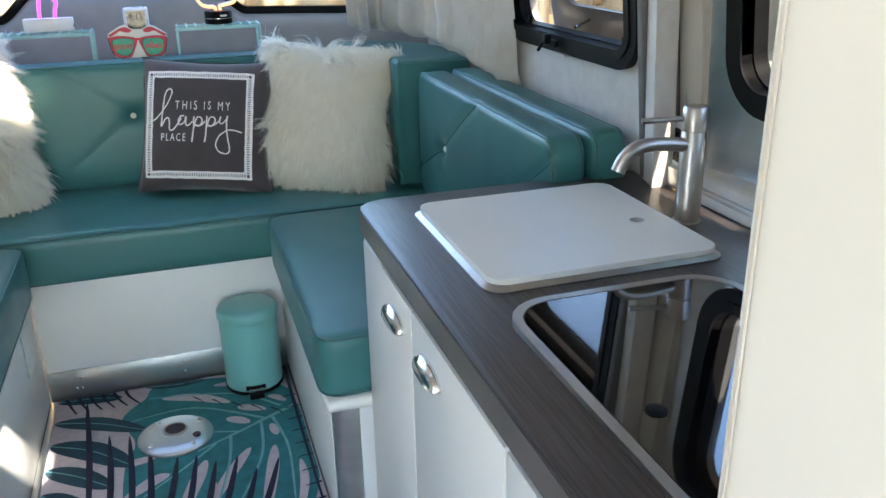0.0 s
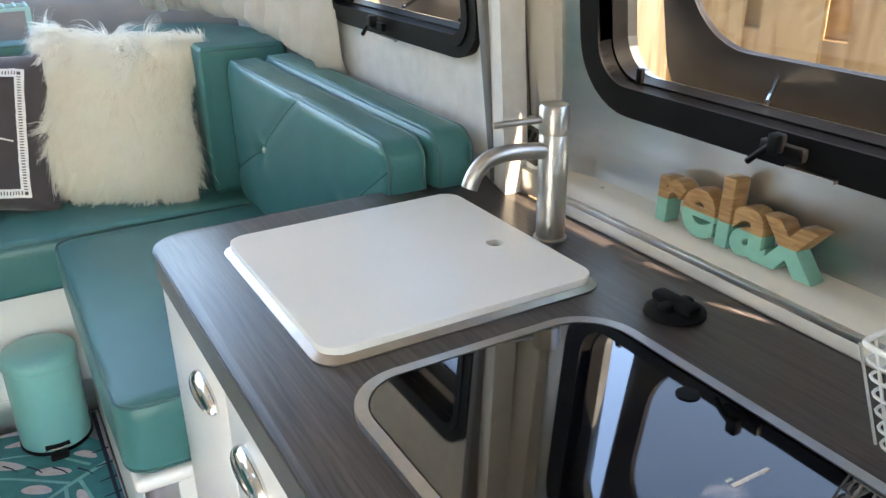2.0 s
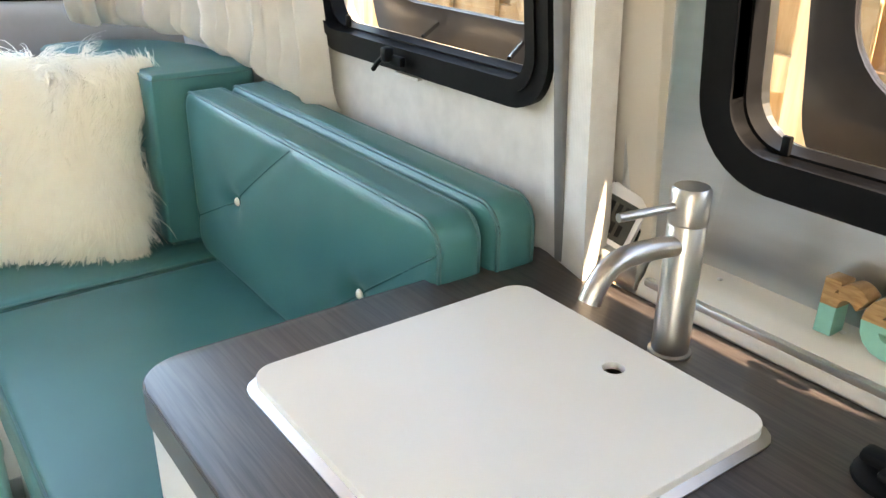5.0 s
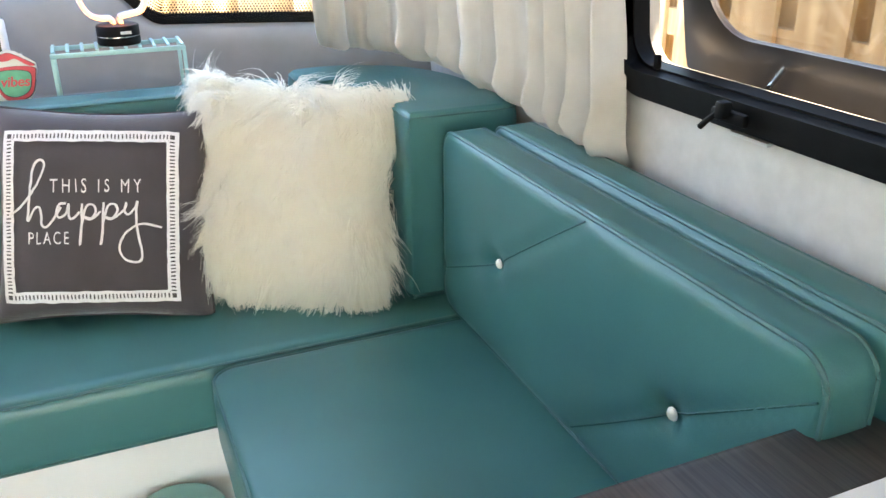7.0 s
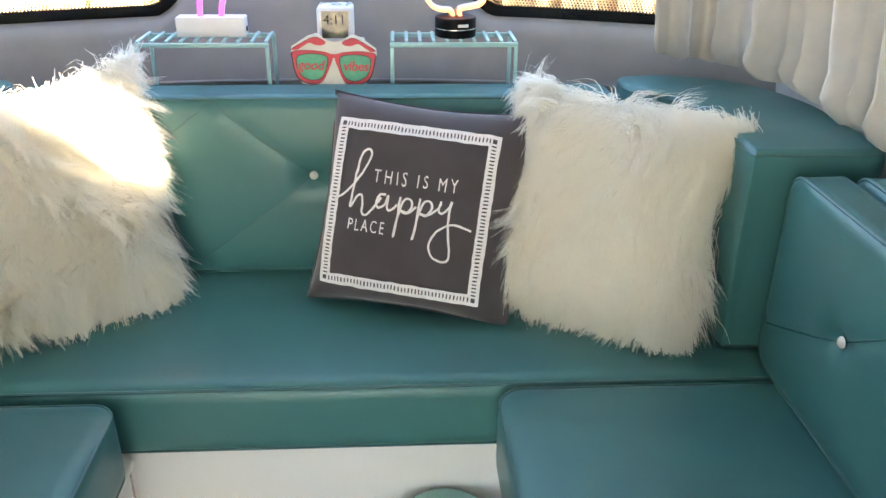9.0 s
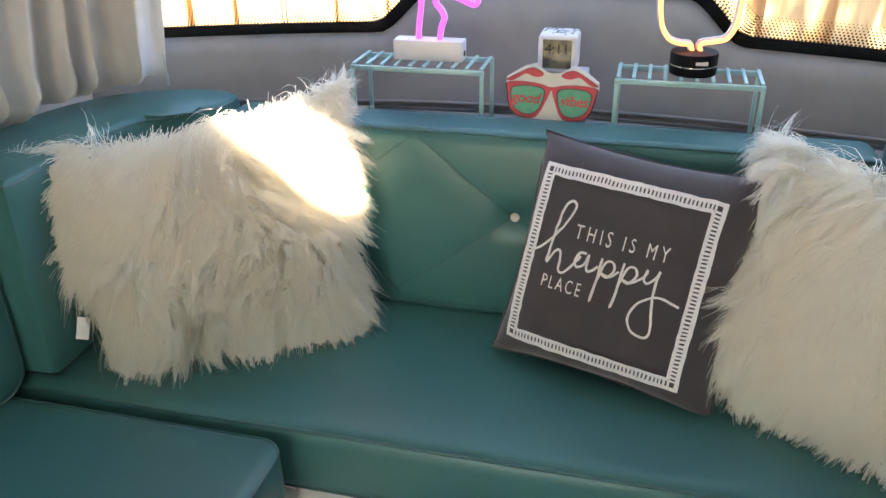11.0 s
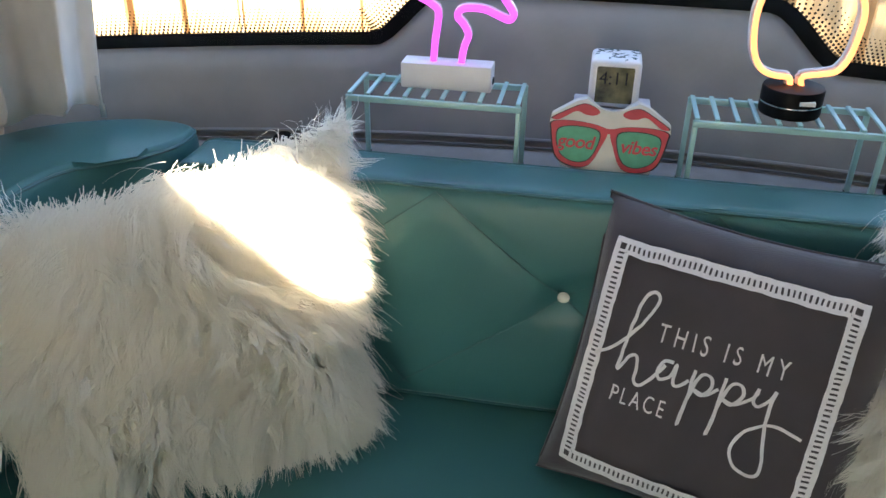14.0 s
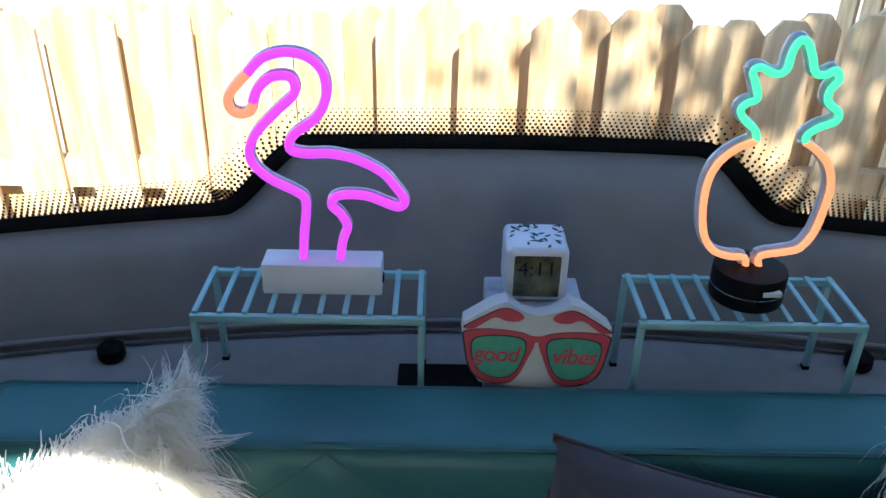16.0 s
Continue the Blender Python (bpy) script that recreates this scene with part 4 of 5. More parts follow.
HP = frame_matrix((0.073, 2.798, 0.7565), (0.326, -0.086, -0.020), (0.0525, 0.129, 0.314)) @ Matrix.Translation((0.014, 0.008, -0.041))
happy = thing("throw_pillow", (0.09, 2.80, 0.54), "charcoal cotton throw pillow with white lace border and lettering", "pillow", "throw pillows")
HW, HH, HT = 0.435, 0.445, 0.150
bm = pillow_mesh(HW, HH, HT, 48)
bmesh.ops.transform(bm, matrix=HP, verts=bm.verts)
part("cover", bm, GREY_CLOTH, happy)
part("piping", tube([HP @ pillow_point(u, v, HW, HH, HT, 1) for u, v in [(-1 + i / 12, -1) for i in range(24)] + [(1, -1 + i / 12) for i in range(24)] + [(1 - i / 12, 1) for i in range(24)] + [(-1, 1 - i / 12) for i in range(24)]], 0.0028, 6, True), GREY_CLOTH, happy)


def on_pillow(x, y, lift=0.0015):
    """A place on the front of the pillow, by metres from its middle."""
    x, y = x + 0.0016 * noise.noise(Vector((x * 60, y * 60, 1))), y + 0.0022 * noise.noise(Vector((x * 45, y * 45, 7)))
    x, y = 0.985 * x - 0.014, 0.982 * y - 0.008
    u, v = max(-0.999, min(0.999, 2 * x / HW)), max(-0.999, min(0.999, 2 * y / HH))
    p = pillow_point(u, v, HW, HH, HT, 1)
    return HP @ Vector((x, y, p.z + lift))


def cloth_strip(points, half, lift=0.0018):
    """A flat line of print or lace laid on the pillow."""
    bm = bmesh.new()
    last = None
    pts = [Vector((*p, 0)) for p in points]
    for i, p in enumerate(pts):
        t = (pts[min(i + 1, len(pts) - 1)] - pts[max(i - 1, 0)])
        t = t.normalized() if t.length > 0 else Vector((1, 0, 0))
        nn = Vector((-t.y, t.x, 0)) * half
        pair = [bm.verts.new(on_pillow(p.x + nn.x, p.y + nn.y, lift)), bm.verts.new(on_pillow(p.x - nn.x, p.y - nn.y, lift))]
        if last:
            bm.faces.new((last[0], pair[0], pair[1], last[1]))
        last = pair
    return bm


TX, TY = 0.168, 0.172
square = [(-TX, -TY), (TX, -TY), (TX, TY), (-TX, TY), (-TX, -TY)]
lace_bms = []
for k in range(4):
    (ax, ay), (bx, by) = square[k], square[k + 1]
    ln = math.hypot(bx - ax, by - ay)
    tx, ty = (bx - ax) / ln, (by - ay) / ln
    for off, half in ((0.0, 0.0038), (0.0165, 0.0032)):
        e = 0.003 if off == 0 else -0.0165
        lace_bms.append(cloth_strip([(ax + tx * (-e + (ln + 2 * e) * i / 40) - ty * off, ay + ty * (-e + (ln + 2 * e) * i / 40) + tx * off) for i in range(41)], half, 0.0024))
    n = 46
    for i in range(1, n):
        c = ln * i / n
        if 0.012 < c < ln - 0.012:
            lace_bms.append(cloth_strip([(ax + tx * c - ty * o, ay + ty * c + tx * o) for o in (0.002, 0.0085, 0.0155)], 0.0022, 0.0021))
part("lace_border", join(*lace_bms), LACE, happy, "white ladder-stitch lace border", smooth=False)


def lettering(text, size, x, y, spacing=1.0, wide=1.0):
    """Built-in font, laid on the pillow."""
    cu = bpy.data.curves.new("lettering", "FONT")
    cu.body, cu.size, cu.space_character, cu.fill_mode = text, size, spacing, "FRONT"
    cu.resolution_u = 3
    ob = bpy.data.objects.new("lettering", cu)
    scene.collection.objects.link(ob)
    bpy.context.view_layer.update()
    me = bpy.data.meshes.new_from_object(ob.evaluated_get(bpy.context.evaluated_depsgraph_get()))
    bpy.data.objects.remove(ob)
    bm = bmesh.new()
    bm.from_mesh(me)
    bpy.data.meshes.remove(me)
    bmesh.ops.scale(bm, vec=(wide, 1, 1), verts=bm.verts)
    x0 = min(v.co.x for v in bm.verts)
    for v in bm.verts:
        v.co.x += x - x0
        v.co.y += y
    return bm


for text, x, y, sz, sp in (("THIS IS MY", -0.076, 0.048, 0.041, 1.5), ("PLACE", -0.118, -0.056, 0.036, 1.35)):
    bm = lettering(text, sz, x, y, sp, 0.62)
    for v in bm.verts:
        v.co = on_pillow(v.co.x, v.co.y, 0.0022)
    part("lettering", bm, PRINT, happy, smooth=False)
script = [
    [(-0.146, 0.002), (-0.115, 0.028), (-0.090, 0.066), (-0.076, 0.104), (-0.086, 0.114), (-0.098, 0.098), (-0.104, 0.050), (-0.108, -0.008), (-0.098, 0.012), (-0.087, 0.018), (-0.082, 0.004), (-0.080, -0.018), (-0.070, -0.020), (-0.055, 0.000), (-0.044, 0.020)],
    [(-0.034, 0.026), (-0.046, 0.025), (-0.053, 0.010), (-0.048, -0.003), (-0.036, 0.004), (-0.029, 0.024), (-0.030, 0.004), (-0.023, -0.005), (-0.008, 0.008)],
    [(-0.004, 0.026), (-0.005, -0.020), (-0.008, -0.058), (-0.005, -0.020), (0.004, 0.018), (0.017, 0.024), (0.023, 0.010), (0.012, -0.006), (0.000, -0.002), (0.016, -0.004), (0.032, 0.010)],
    [(0.037, 0.028), (0.036, -0.020), (0.032, -0.058), (0.036, -0.020), (0.045, 0.018), (0.058, 0.025), (0.064, 0.011), (0.053, -0.006), (0.041, -0.002), (0.058, -0.004), (0.076, 0.012), (0.082, 0.024)],
    [(0.082, 0.028), (0.078, 0.010), (0.086, 0.004), (0.098, 0.016), (0.104, 0.030), (0.100, 0.000), (0.106, -0.045), (0.112, -0.080), (0.100, -0.094), (0.078, -0.088), (0.068, -0.066), (0.080, -0.034), (0.104, -0.018), (0.130, -0.018), (0.150, -0.024)],
]
bms = []
for stroke in script:
    pts = [(p.x - 0.011, p.y) for p in smooth_line([(x, y, 0) for x, y in stroke], 7)]
    bms.append(cloth_strip(pts, 0.0023, 0.0026))
part("script_lettering", join(*bms), PRINT, happy, "white handwritten word happy", smooth=False)

# ---- kitchen ----
cab = thing("kitchen_cabinet", (0.62, 1.0, 0), "white kitchen base cabinet with doors and metal cup pulls", "cabinet")
part("body", box(0.352, 0.99, 0.392, 1.592, 0.004, 0.786), WHITE, cab)
# dark strip puts the recess's shade into colour above the doors
part("recess_shade", box(0.349, 0.3515, 0.392, 1.592, 0.757, 0.786), STRIP, cab, "dark strip painting the recess's shade under the worktop")


def cab_door(y0, y1, pull_y):
    d = part("door", box(0.333, 0.3505, y0, y1, 0.03, 0.756, 0.0025), WHITE, cab)
    if pull_y is None:
        return
    bm = bmesh.new()
    n, rows, grid = 20, 7, []
    for i in range(n + 1):
        a = math.pi * i / n
        col = []
        for j in range(rows + 1):
            b = math.pi / 2 * j / rows
            y = math.cos(a) * 0.056
            drop = math.sin(a) ** 0.7 * 0.026
            col.append(bm.verts.new((0.3325 - 0.019 * math.sin(a) ** 0.5 * math.sin(b), pull_y + y, 0.688 + drop * math.cos(b))))
        grid.append(col)
    for i in range(n):
        for j in range(rows):
            bm.faces.new((grid[i][j], grid[i + 1][j], grid[i + 1][j + 1], grid[i][j + 1]))
    bmesh.ops.remove_doubles(bm, verts=bm.verts, dist=0.0003)
    geo = bmesh.ops.extrude_face_region(bm, geom=bm.faces[:])
    bmesh.ops.translate(bm, vec=(-0.002, 0, 0.001), verts=[g for g in geo["geom"] if isinstance(g, bmesh.types.BMVert)])
    part("handle", bm, CHROME, d, "polished metal cup pull")


cab_door(1.243, 1.590, 1.340)
cab_door(0.828, 1.238, 1.135)
cab_door(0.397, 0.820, None)
part("end_panel", box(0.338, 0.985, 1.5925, 1.604, 0.004, 0.757, 0.002), WHITE, cab)

# worktop with two cut-outs
HOB = (0.405, 0.772, 0.500, 1.038)
SINK = (0.414, 0.830, 1.088, 1.500)
top = thing("worktop", (0.64, 1.0, 0.786), "dark wood-grain laminate worktop with a rounded corner", "worktop")
part("slab", prism(round_rect(0.322, 0.951, 0.392, 1.602, (0.004, 0.058, 0.004, 0.004), 8), 0.047, Matrix.Translation((0, 0, 0.788)), 0.003), COUNTER, top)
edge_line = [(x, y) for x, y in round_rect(0.322, 0.951, 0.392, 1.602, (0.004, 0.058, 0.004, 0.004), 8)]
edge_out = [(x, y) for x, y in round_rect(0.3205, 0.952, 0.391, 1.6035, (0.005, 0.059, 0.005, 0.005), 8)]
part("edge_band", ring(edge_out, edge_line, 0.043, Matrix.Translation((0, 0, 0.789))), COUNTER_EDGE, top, "brown edge band round the worktop")

hob = thing("hob", (0.6, 0.77, 0.835), "black glass hob cover in a rounded steel rim", "hob")
part("steel_rim", ring(round_rect(*HOB, 0.075, 10), round_rect(HOB[0] + 0.014, HOB[1] - 0.014, HOB[2] + 0.014, HOB[3] - 0.014, 0.064, 10), 0.009, Matrix.Translation((0, 0, 0.8355)), 0.003), STEEL, hob)
part("glass_lid", prism(round_rect(HOB[0] + 0.016, HOB[1] - 0.016, HOB[2] + 0.016, HOB[3] - 0.016, 0.062, 10), 0.008, Matrix.Translation((0, 0, 0.8360)), 0.0025), BLACK_GLASS, hob)
for kx, ky in ((0.47, 0.72), (0.725, 0.83)):
    part("lid_stud", lathe([(0.013, 0), (0.013, 0.0015), (0.009, 0.0025)], (kx, ky, 0.844), 20), BLACK, hob)
part("mark", join(box(0.652, 0.700, 0.700, 0.7045, 0.8442, 0.8446), box(0.652, 0.66, 0.708, 0.711, 0.8442, 0.8446)), PRINT, hob, "small pale maker's mark")

sink = thing("sink", (0.62, 1.29, 0.835), "steel sink closed by a white lid", "sink")
so, si = round_rect(SINK[0] - 0.003, SINK[1], SINK[2] - 0.002, SINK[3], 0.032, 4), round_rect(SINK[0] + 0.007, SINK[1] - 0.010, SINK[2] + 0.007, SINK[3] - 0.010, 0.026, 4)
bm = bmesh.new()
loops = [[bm.verts.new((x, y, z)) for x, y in line] for line, z in ((so, 0.8355), (so, 0.8375), (si, 0.8435), (si, 0.8355))]
for lo, hi in zip(loops, loops[1:]):
    for k in range(len(so)):
        bm.faces.new((lo[k], lo[(k + 1) % len(so)], hi[(k + 1) % len(so)], hi[k]))
part("steel_rim", bm, STEEL, sink, "bevelled steel rim")
bm = bmesh.new()
edges = []
hole = [(0.762 + 0.013 * math.cos(k * math.tau / 24), 1.262 + 0.013 * math.sin(k * math.tau / 24)) for k in range(24)]
for loop in (round_rect(SINK[0] + 0.006, SINK[1] - 0.009, SINK[2] + 0.006, SINK[3] - 0.009, 0.03, 8), hole):
    vs = [bm.verts.new((x, y, 0.8438)) for x, y in loop]
    edges += [bm.edges.new((vs[i], vs[(i + 1) % len(vs)])) for i in range(len(vs))]
bmesh.ops.triangle_fill(bm, edges=edges, use_beauty=True)
geo = bmesh.ops.extrude_face_region(bm, geom=bm.faces[:])
bmesh.ops.translate(bm, vec=(0, 0, 0.010), verts=[g for g in geo["geom"] if isinstance(g, bmesh.types.BMVert)])
lid = part("lid", bm, LID, sink, "white lid with a finger hole")
bev = lid.modifiers.new("bevel", "BEVEL")
bev.width, bev.segments, bev.limit_method, bev.angle_limit = 0.0025, 2, "ANGLE", radians(50)
# black disc paints the shade seen through the lid's finger hole
part("hole_shade", lathe([(0.02, 0.8358), (0.016, 0.8360)], (0.762, 1.262, 0), 16), BLACK, sink)

tap = thing("tap", (0.870, 1.270, 0.835), "brushed steel mixer tap with a curved spout and pin lever", "tap")
part("body", lathe([(0.026, 0), (0.026, 0.003), (0.0225, 0.005), (0.0225, 0.166), (0.0215, 0.1675), (0.0215, 0.1695), (0.0228, 0.171), (0.0228, 0.208), (0.020, 0.2125)], (0.870, 1.270, 0.835), 36), STEEL, tap)
part("spout", tube(smooth_line([(0.860, 1.270, 0.978), (0.815, 1.2705, 0.984), (0.775, 1.2715, 0.985), (0.750, 1.272, 0.978), (0.733, 1.2725, 0.962), (0.724, 1.273, 0.943)], 6), 0.0125, 20), STEEL, tap)
part("lever", tube([(0.862, 1.272, 1.026), (0.775, 1.289, 1.024)], 0.0052, 14), STEEL, tap)

vent = thing("counter_vent", (0.858, 0.985, 0.835), "round black plastic counter vent on the worktop", "vent")
part("flange", lathe([(0.040, 0), (0.039, 0.004), (0.032, 0.008), (0.024, 0.009)], (0.858, 0.985, 0.8355), 32), BLACK, vent)
part("grip", join(box(0.846, 0.870, 0.950, 1.02, 0.843, 0.857, 0.006), box(0.832, 0.884, 0.976, 0.994, 0.843, 0.853, 0.005)), BLACK, vent)

# thermometer on the small step
th = thing("thermometer", (0.985, 1.46, 0.88), "small white digital thermometer leaning on the trim", "thermometer")
TM = frame_matrix((0.972, 1.462, 0.924), (0.25, -0.90, -0.27), (0.24, -0.22, 0.95))
part("case", prism(round_rect(-0.032, 0.032, -0.042, 0.042, 0.007), 0.012, TM @ Matrix.Translation((0, 0, -0.012)), 0.002), WHITE_BOX, th)
part("screen", prism(round_rect(-0.025, 0.025, -0.034, 0.027, 0.003), 0.001, TM), LCD, th)
for k in range(6):
    x, y = -0.018 + 0.012 * (k % 3), -0.026 + 0.028 * (k // 3)
    part("digit", prism([(x, y), (x + 0.007, y), (x + 0.007, y + 0.018), (x, y + 0.018)], 0.0004, TM @ Matrix.Translation((0, 0, 0.0011))), BLACK, th)
part("back_shell", prism(round_rect(-0.033, 0.033, -0.041, 0.046, 0.007), 0.010, TM @ Matrix.Translation((0.002, 0.002, -0.0225))), BLACK, th)

# wooden word on the ledge
relax = thing("word_sign", (0.995, 1.03, 0.886), "wooden block letters reading relax, dipped in mint paint", "sign")
RM = frame_matrix((0.978, 1.160, 0.888), (0.0, -1, 0), (0.06, 0, 1))


def block_word(text, size, depth, spacing, fat=0.0):
    cu = bpy.data.curves.new("word", "FONT")
    cu.body, cu.size, cu.extrude, cu.bevel_depth, cu.space_character, cu.offset = text, size, depth / 2, 0.0012 if fat > 0.002 else 0.0, spacing, fat
    cu.resolution_u = 4
    ob = bpy.data.objects.new("word", cu)
    scene.collection.objects.link(ob)
    bpy.context.view_layer.update()
    me = bpy.data.meshes.new_from_object(ob.evaluated_get(bpy.context.evaluated_depsgraph_get()))
    bpy.data.objects.remove(ob)
    bm = bmesh.new()
    bm.from_mesh(me)
    bpy.data.meshes.remove(me)
    return bm


for nm, material, keep_low in (("letters", OAK, False), ("painted_foot", MINT_DIP, True)):
    bm = block_word("relax", 0.130, 0.026, 1.02, 0.0034)
    bmesh.ops.bisect_plane(bm, geom=bm.verts[:] + bm.edges[:] + bm.faces[:], plane_co=(0, 0.031, 0), plane_no=(0, 1, 0), clear_outer=keep_low, clear_inner=not keep_low)
    bmesh.ops.translate(bm, vec=(0.0, 0.001, -0.012), verts=bm.verts)
    bmesh.ops.transform(bm, matrix=RM, verts=bm.verts)
    part(nm, bm, material, relax, "oak upper letters" if nm == "letters" else "mint painted lower letters", smooth=False)

# wire basket at the worktop's end
basket = thing("wire_basket", (0.87, 0.63, 0.835), "white wire basket on the worktop", "basket")
B0, B1, T0, T1 = (0.825, 0.935, 0.52, 0.680), 0.838, (0.805, 0.945, 0.50, 0.705), 0.945
part("top_rim", tube([(x, y, T1) for x, y in round_rect(T0[0], T0[1], T0[2], T0[3], 0.012, 3)], 0.0032, 8, True), WIRE, basket)
for f in (0.0, 0.17, 0.34, 0.51, 0.68, 0.84):
    rr = [B0[k] + (T0[k] - B0[k]) * f for k in range(4)]
    part("hoop", tube([(x, y, B1 + (T1 - B1) * f) for x, y in round_rect(*rr, 0.012, 3)], 0.0018, 6, True), WIRE, basket)
for k in range(13):
    f = k / 12
    for ax in (0, 1):
        for e in (0, 1):
            if ax:
                a = (B0[e], B0[2] + (B0[3] - B0[2]) * f, B1)
                b = (T0[e], T0[2] + (T0[3] - T0[2]) * f, T1)
            elif k % 2 == 0:
                a = (B0[0] + (B0[1] - B0[0]) * f, B0[2 + e], B1)
                b = (T0[0] + (T0[1] - T0[0]) * f, T0[2 + e], T1)
            else:
                continue
            part("upright", tube([a, b], 0.0016, 5), WIRE, basket)
for k in range(5):
    y = B0[2] + (B0[3] - B0[2]) * (k + 0.5) / 5
    part("floor_wire", tube([(B0[0], y, B1), (B0[1], y, B1)], 0.0016, 5), WIRE, basket)

# tall cupboard beside the doorway
pantry = thing("tall_cupboard", (0.64, -0.3, 0), "tall cream laminate cupboard with a rounded edge", "cupboard")
part("body", prism(round_rect(0.272, 0.985, -0.9, 0.388, (0.004, 0.042, 0.004, 0.004), 12), 1.88, Matrix.Translation((0, 0, 0.004))), PANTRY, pantry)
part("edge_seam", box(0.2705, 0.2722, 0.355, 0.3575, 0.01, 1.88), CREAM, pantry)

# ---- floor ----
rug = thing("rug", (-0.12, 1.7, 0.0), "blush rug printed with teal monstera and palm leaves", "rug")
part("ground_cloth", box(-0.455, 0.245, 0.75, 2.505, 0.001, 0.007, 0.002), RUG, rug)


def flat(outline, z, material, name):
    bm = bmesh.new()
    vs = [bm.verts.new((x, y, z)) for x, y in outline]
    es = [bm.edges.new((vs[i], vs[(i + 1) % len(vs)])) for i in range(len(vs))]
    bmesh.ops.triangle_fill(bm, edges=es, use_beauty=True)
    part(name, bm, material, rug, smooth=False)


def stroke_on_rug(points, half, z, material, name):
    pts = smooth_line([(x, y, z) for x, y in points], 6)
    bm = bmesh.new()
    last = None
    for i, p in enumerate(pts):
        t = (pts[min(i + 1, len(pts) - 1)] - pts[max(i - 1, 0)]).normalized()
        nn = Vector((-t.y, t.x, 0)) * half * (1 - 0.6 * i / len(pts))
        pair = [bm.verts.new(p + nn), bm.verts.new(p - nn)]
        for v in pair:
            v.co.x, v.co.y = max(-0.453, min(0.243, v.co.x)), max(0.755, min(2.503, v.co.y))
        if last:
            bm.faces.new((last[0], pair[0], pair[1], last[1]))
        last = pair
    part(name, bm, material, rug, smooth=False)


def lens_on_rug(points, half, z, material, name):
    """A printed shape, pointed at both ends, along a bent line."""
    pts = smooth_line([(x, y, 0) for x, y in points], 6)
    left, right = [], []
    for i, p in enumerate(pts):
        f = i / (len(pts) - 1)
        t = (pts[min(i + 1, len(pts) - 1)] - pts[max(i - 1, 0)]).normalized()
        w = half * max(0.06, math.sin(math.pi * f)) ** 0.6
        left.append((p.x - t.y * w, p.y + t.x * w))
        right.append((p.x + t.y * w, p.y - t.x * w))
    flat([(max(-0.452, min(0.242, x)), max(0.76, min(2.50, y))) for x, y in left + right[::-1]], z, material, name)


# the large monstera leaf, with its slits, holes and veins
monstera = smooth_line([(0.239, 2.25, 0), (0.245, 2.03, 0), (0.234, 1.84, 0), (0.15, 1.70, 0), (-0.07, 1.72, 0), (-0.23, 1.88, 0), (-0.25, 2.06, 0), (-0.225, 2.19, 0), (-0.265, 2.33, 0), (-0.20, 2.43, 0), (-0.16, 2.495, 0), (0.05, 2.48, 0), (0.21, 2.37, 0)], 5, True)
flat([(max(-0.452, min(0.242, p.x)), min(2.50, p.y)) for p in monstera], 0.0074, RUG_TEAL, "printed_leaf")
slits = [(((0.146, 2.05), (0.125, 1.93), (0.08, 1.72)), 0.017), (((0.08, 2.06), (0.02, 1.96), (-0.06, 1.80)), 0.017), (((-0.04, 2.04), (-0.07, 1.95), (-0.12, 1.80)), 0.019), (((-0.135, 2.01), (-0.18, 1.99), (-0.25, 1.93)), 0.020),
         (((0.045, 2.322), (-0.05, 2.385), (-0.15, 2.412)), 0.021), (((-0.17, 2.10), (-0.21, 2.095), (-0.26, 2.085)), 0.016), (((0.065, 2.287), (0.10, 2.272), (0.145, 2.246)), 0.017), (((0.028, 2.232), (0.06, 2.215), (0.092, 2.190)), 0.017),
         (((0.150, 2.162), (0.156, 2.13), (0.158, 2.10)), 0.013), (((0.16, 2.322), (0.185, 2.305), (0.208, 2.275)), 0.013), (((0.005, 2.44), (0.05, 2.435), (0.10, 2.415)), 0.012), (((0.205, 1.96), (0.20, 1.86), (0.17, 1.74)), 0.012), (((-0.02, 1.93), (-0.05, 1.84), (-0.09, 1.74)), 0.010)]
for line, half in slits:
    lens_on_rug(line, half, 0.0078, RUG, "leaf_slit")
for line, half in ((((0.239, 2.247), (0.15, 2.202), (0.065, 2.154), (-0.06, 2.09)), 0.0075), (((0.158, 2.199), (0.182, 2.03), (0.167, 1.80)), 0.005), (((0.124, 2.191), (0.106, 2.01), (0.020, 1.80)), 0.005), (((0.033, 2.144), (0.020, 2.01), (-0.03, 1.80)), 0.005),
                   (((0.19, 2.251), (0.06, 2.37), (-0.187, 2.425)), 0.005), (((0.134, 2.20), (-0.06, 2.325), (-0.249, 2.306)), 0.005), (((-0.01, 2.11), (-0.09, 2.03), (-0.20, 1.93)), 0.005), (((0.06, 2.15), (-0.06, 2.18), (-0.21, 2.15)), 0.004)):
    stroke_on_rug(line, half, 0.0081, RUG_VEIN, "leaf_vein")
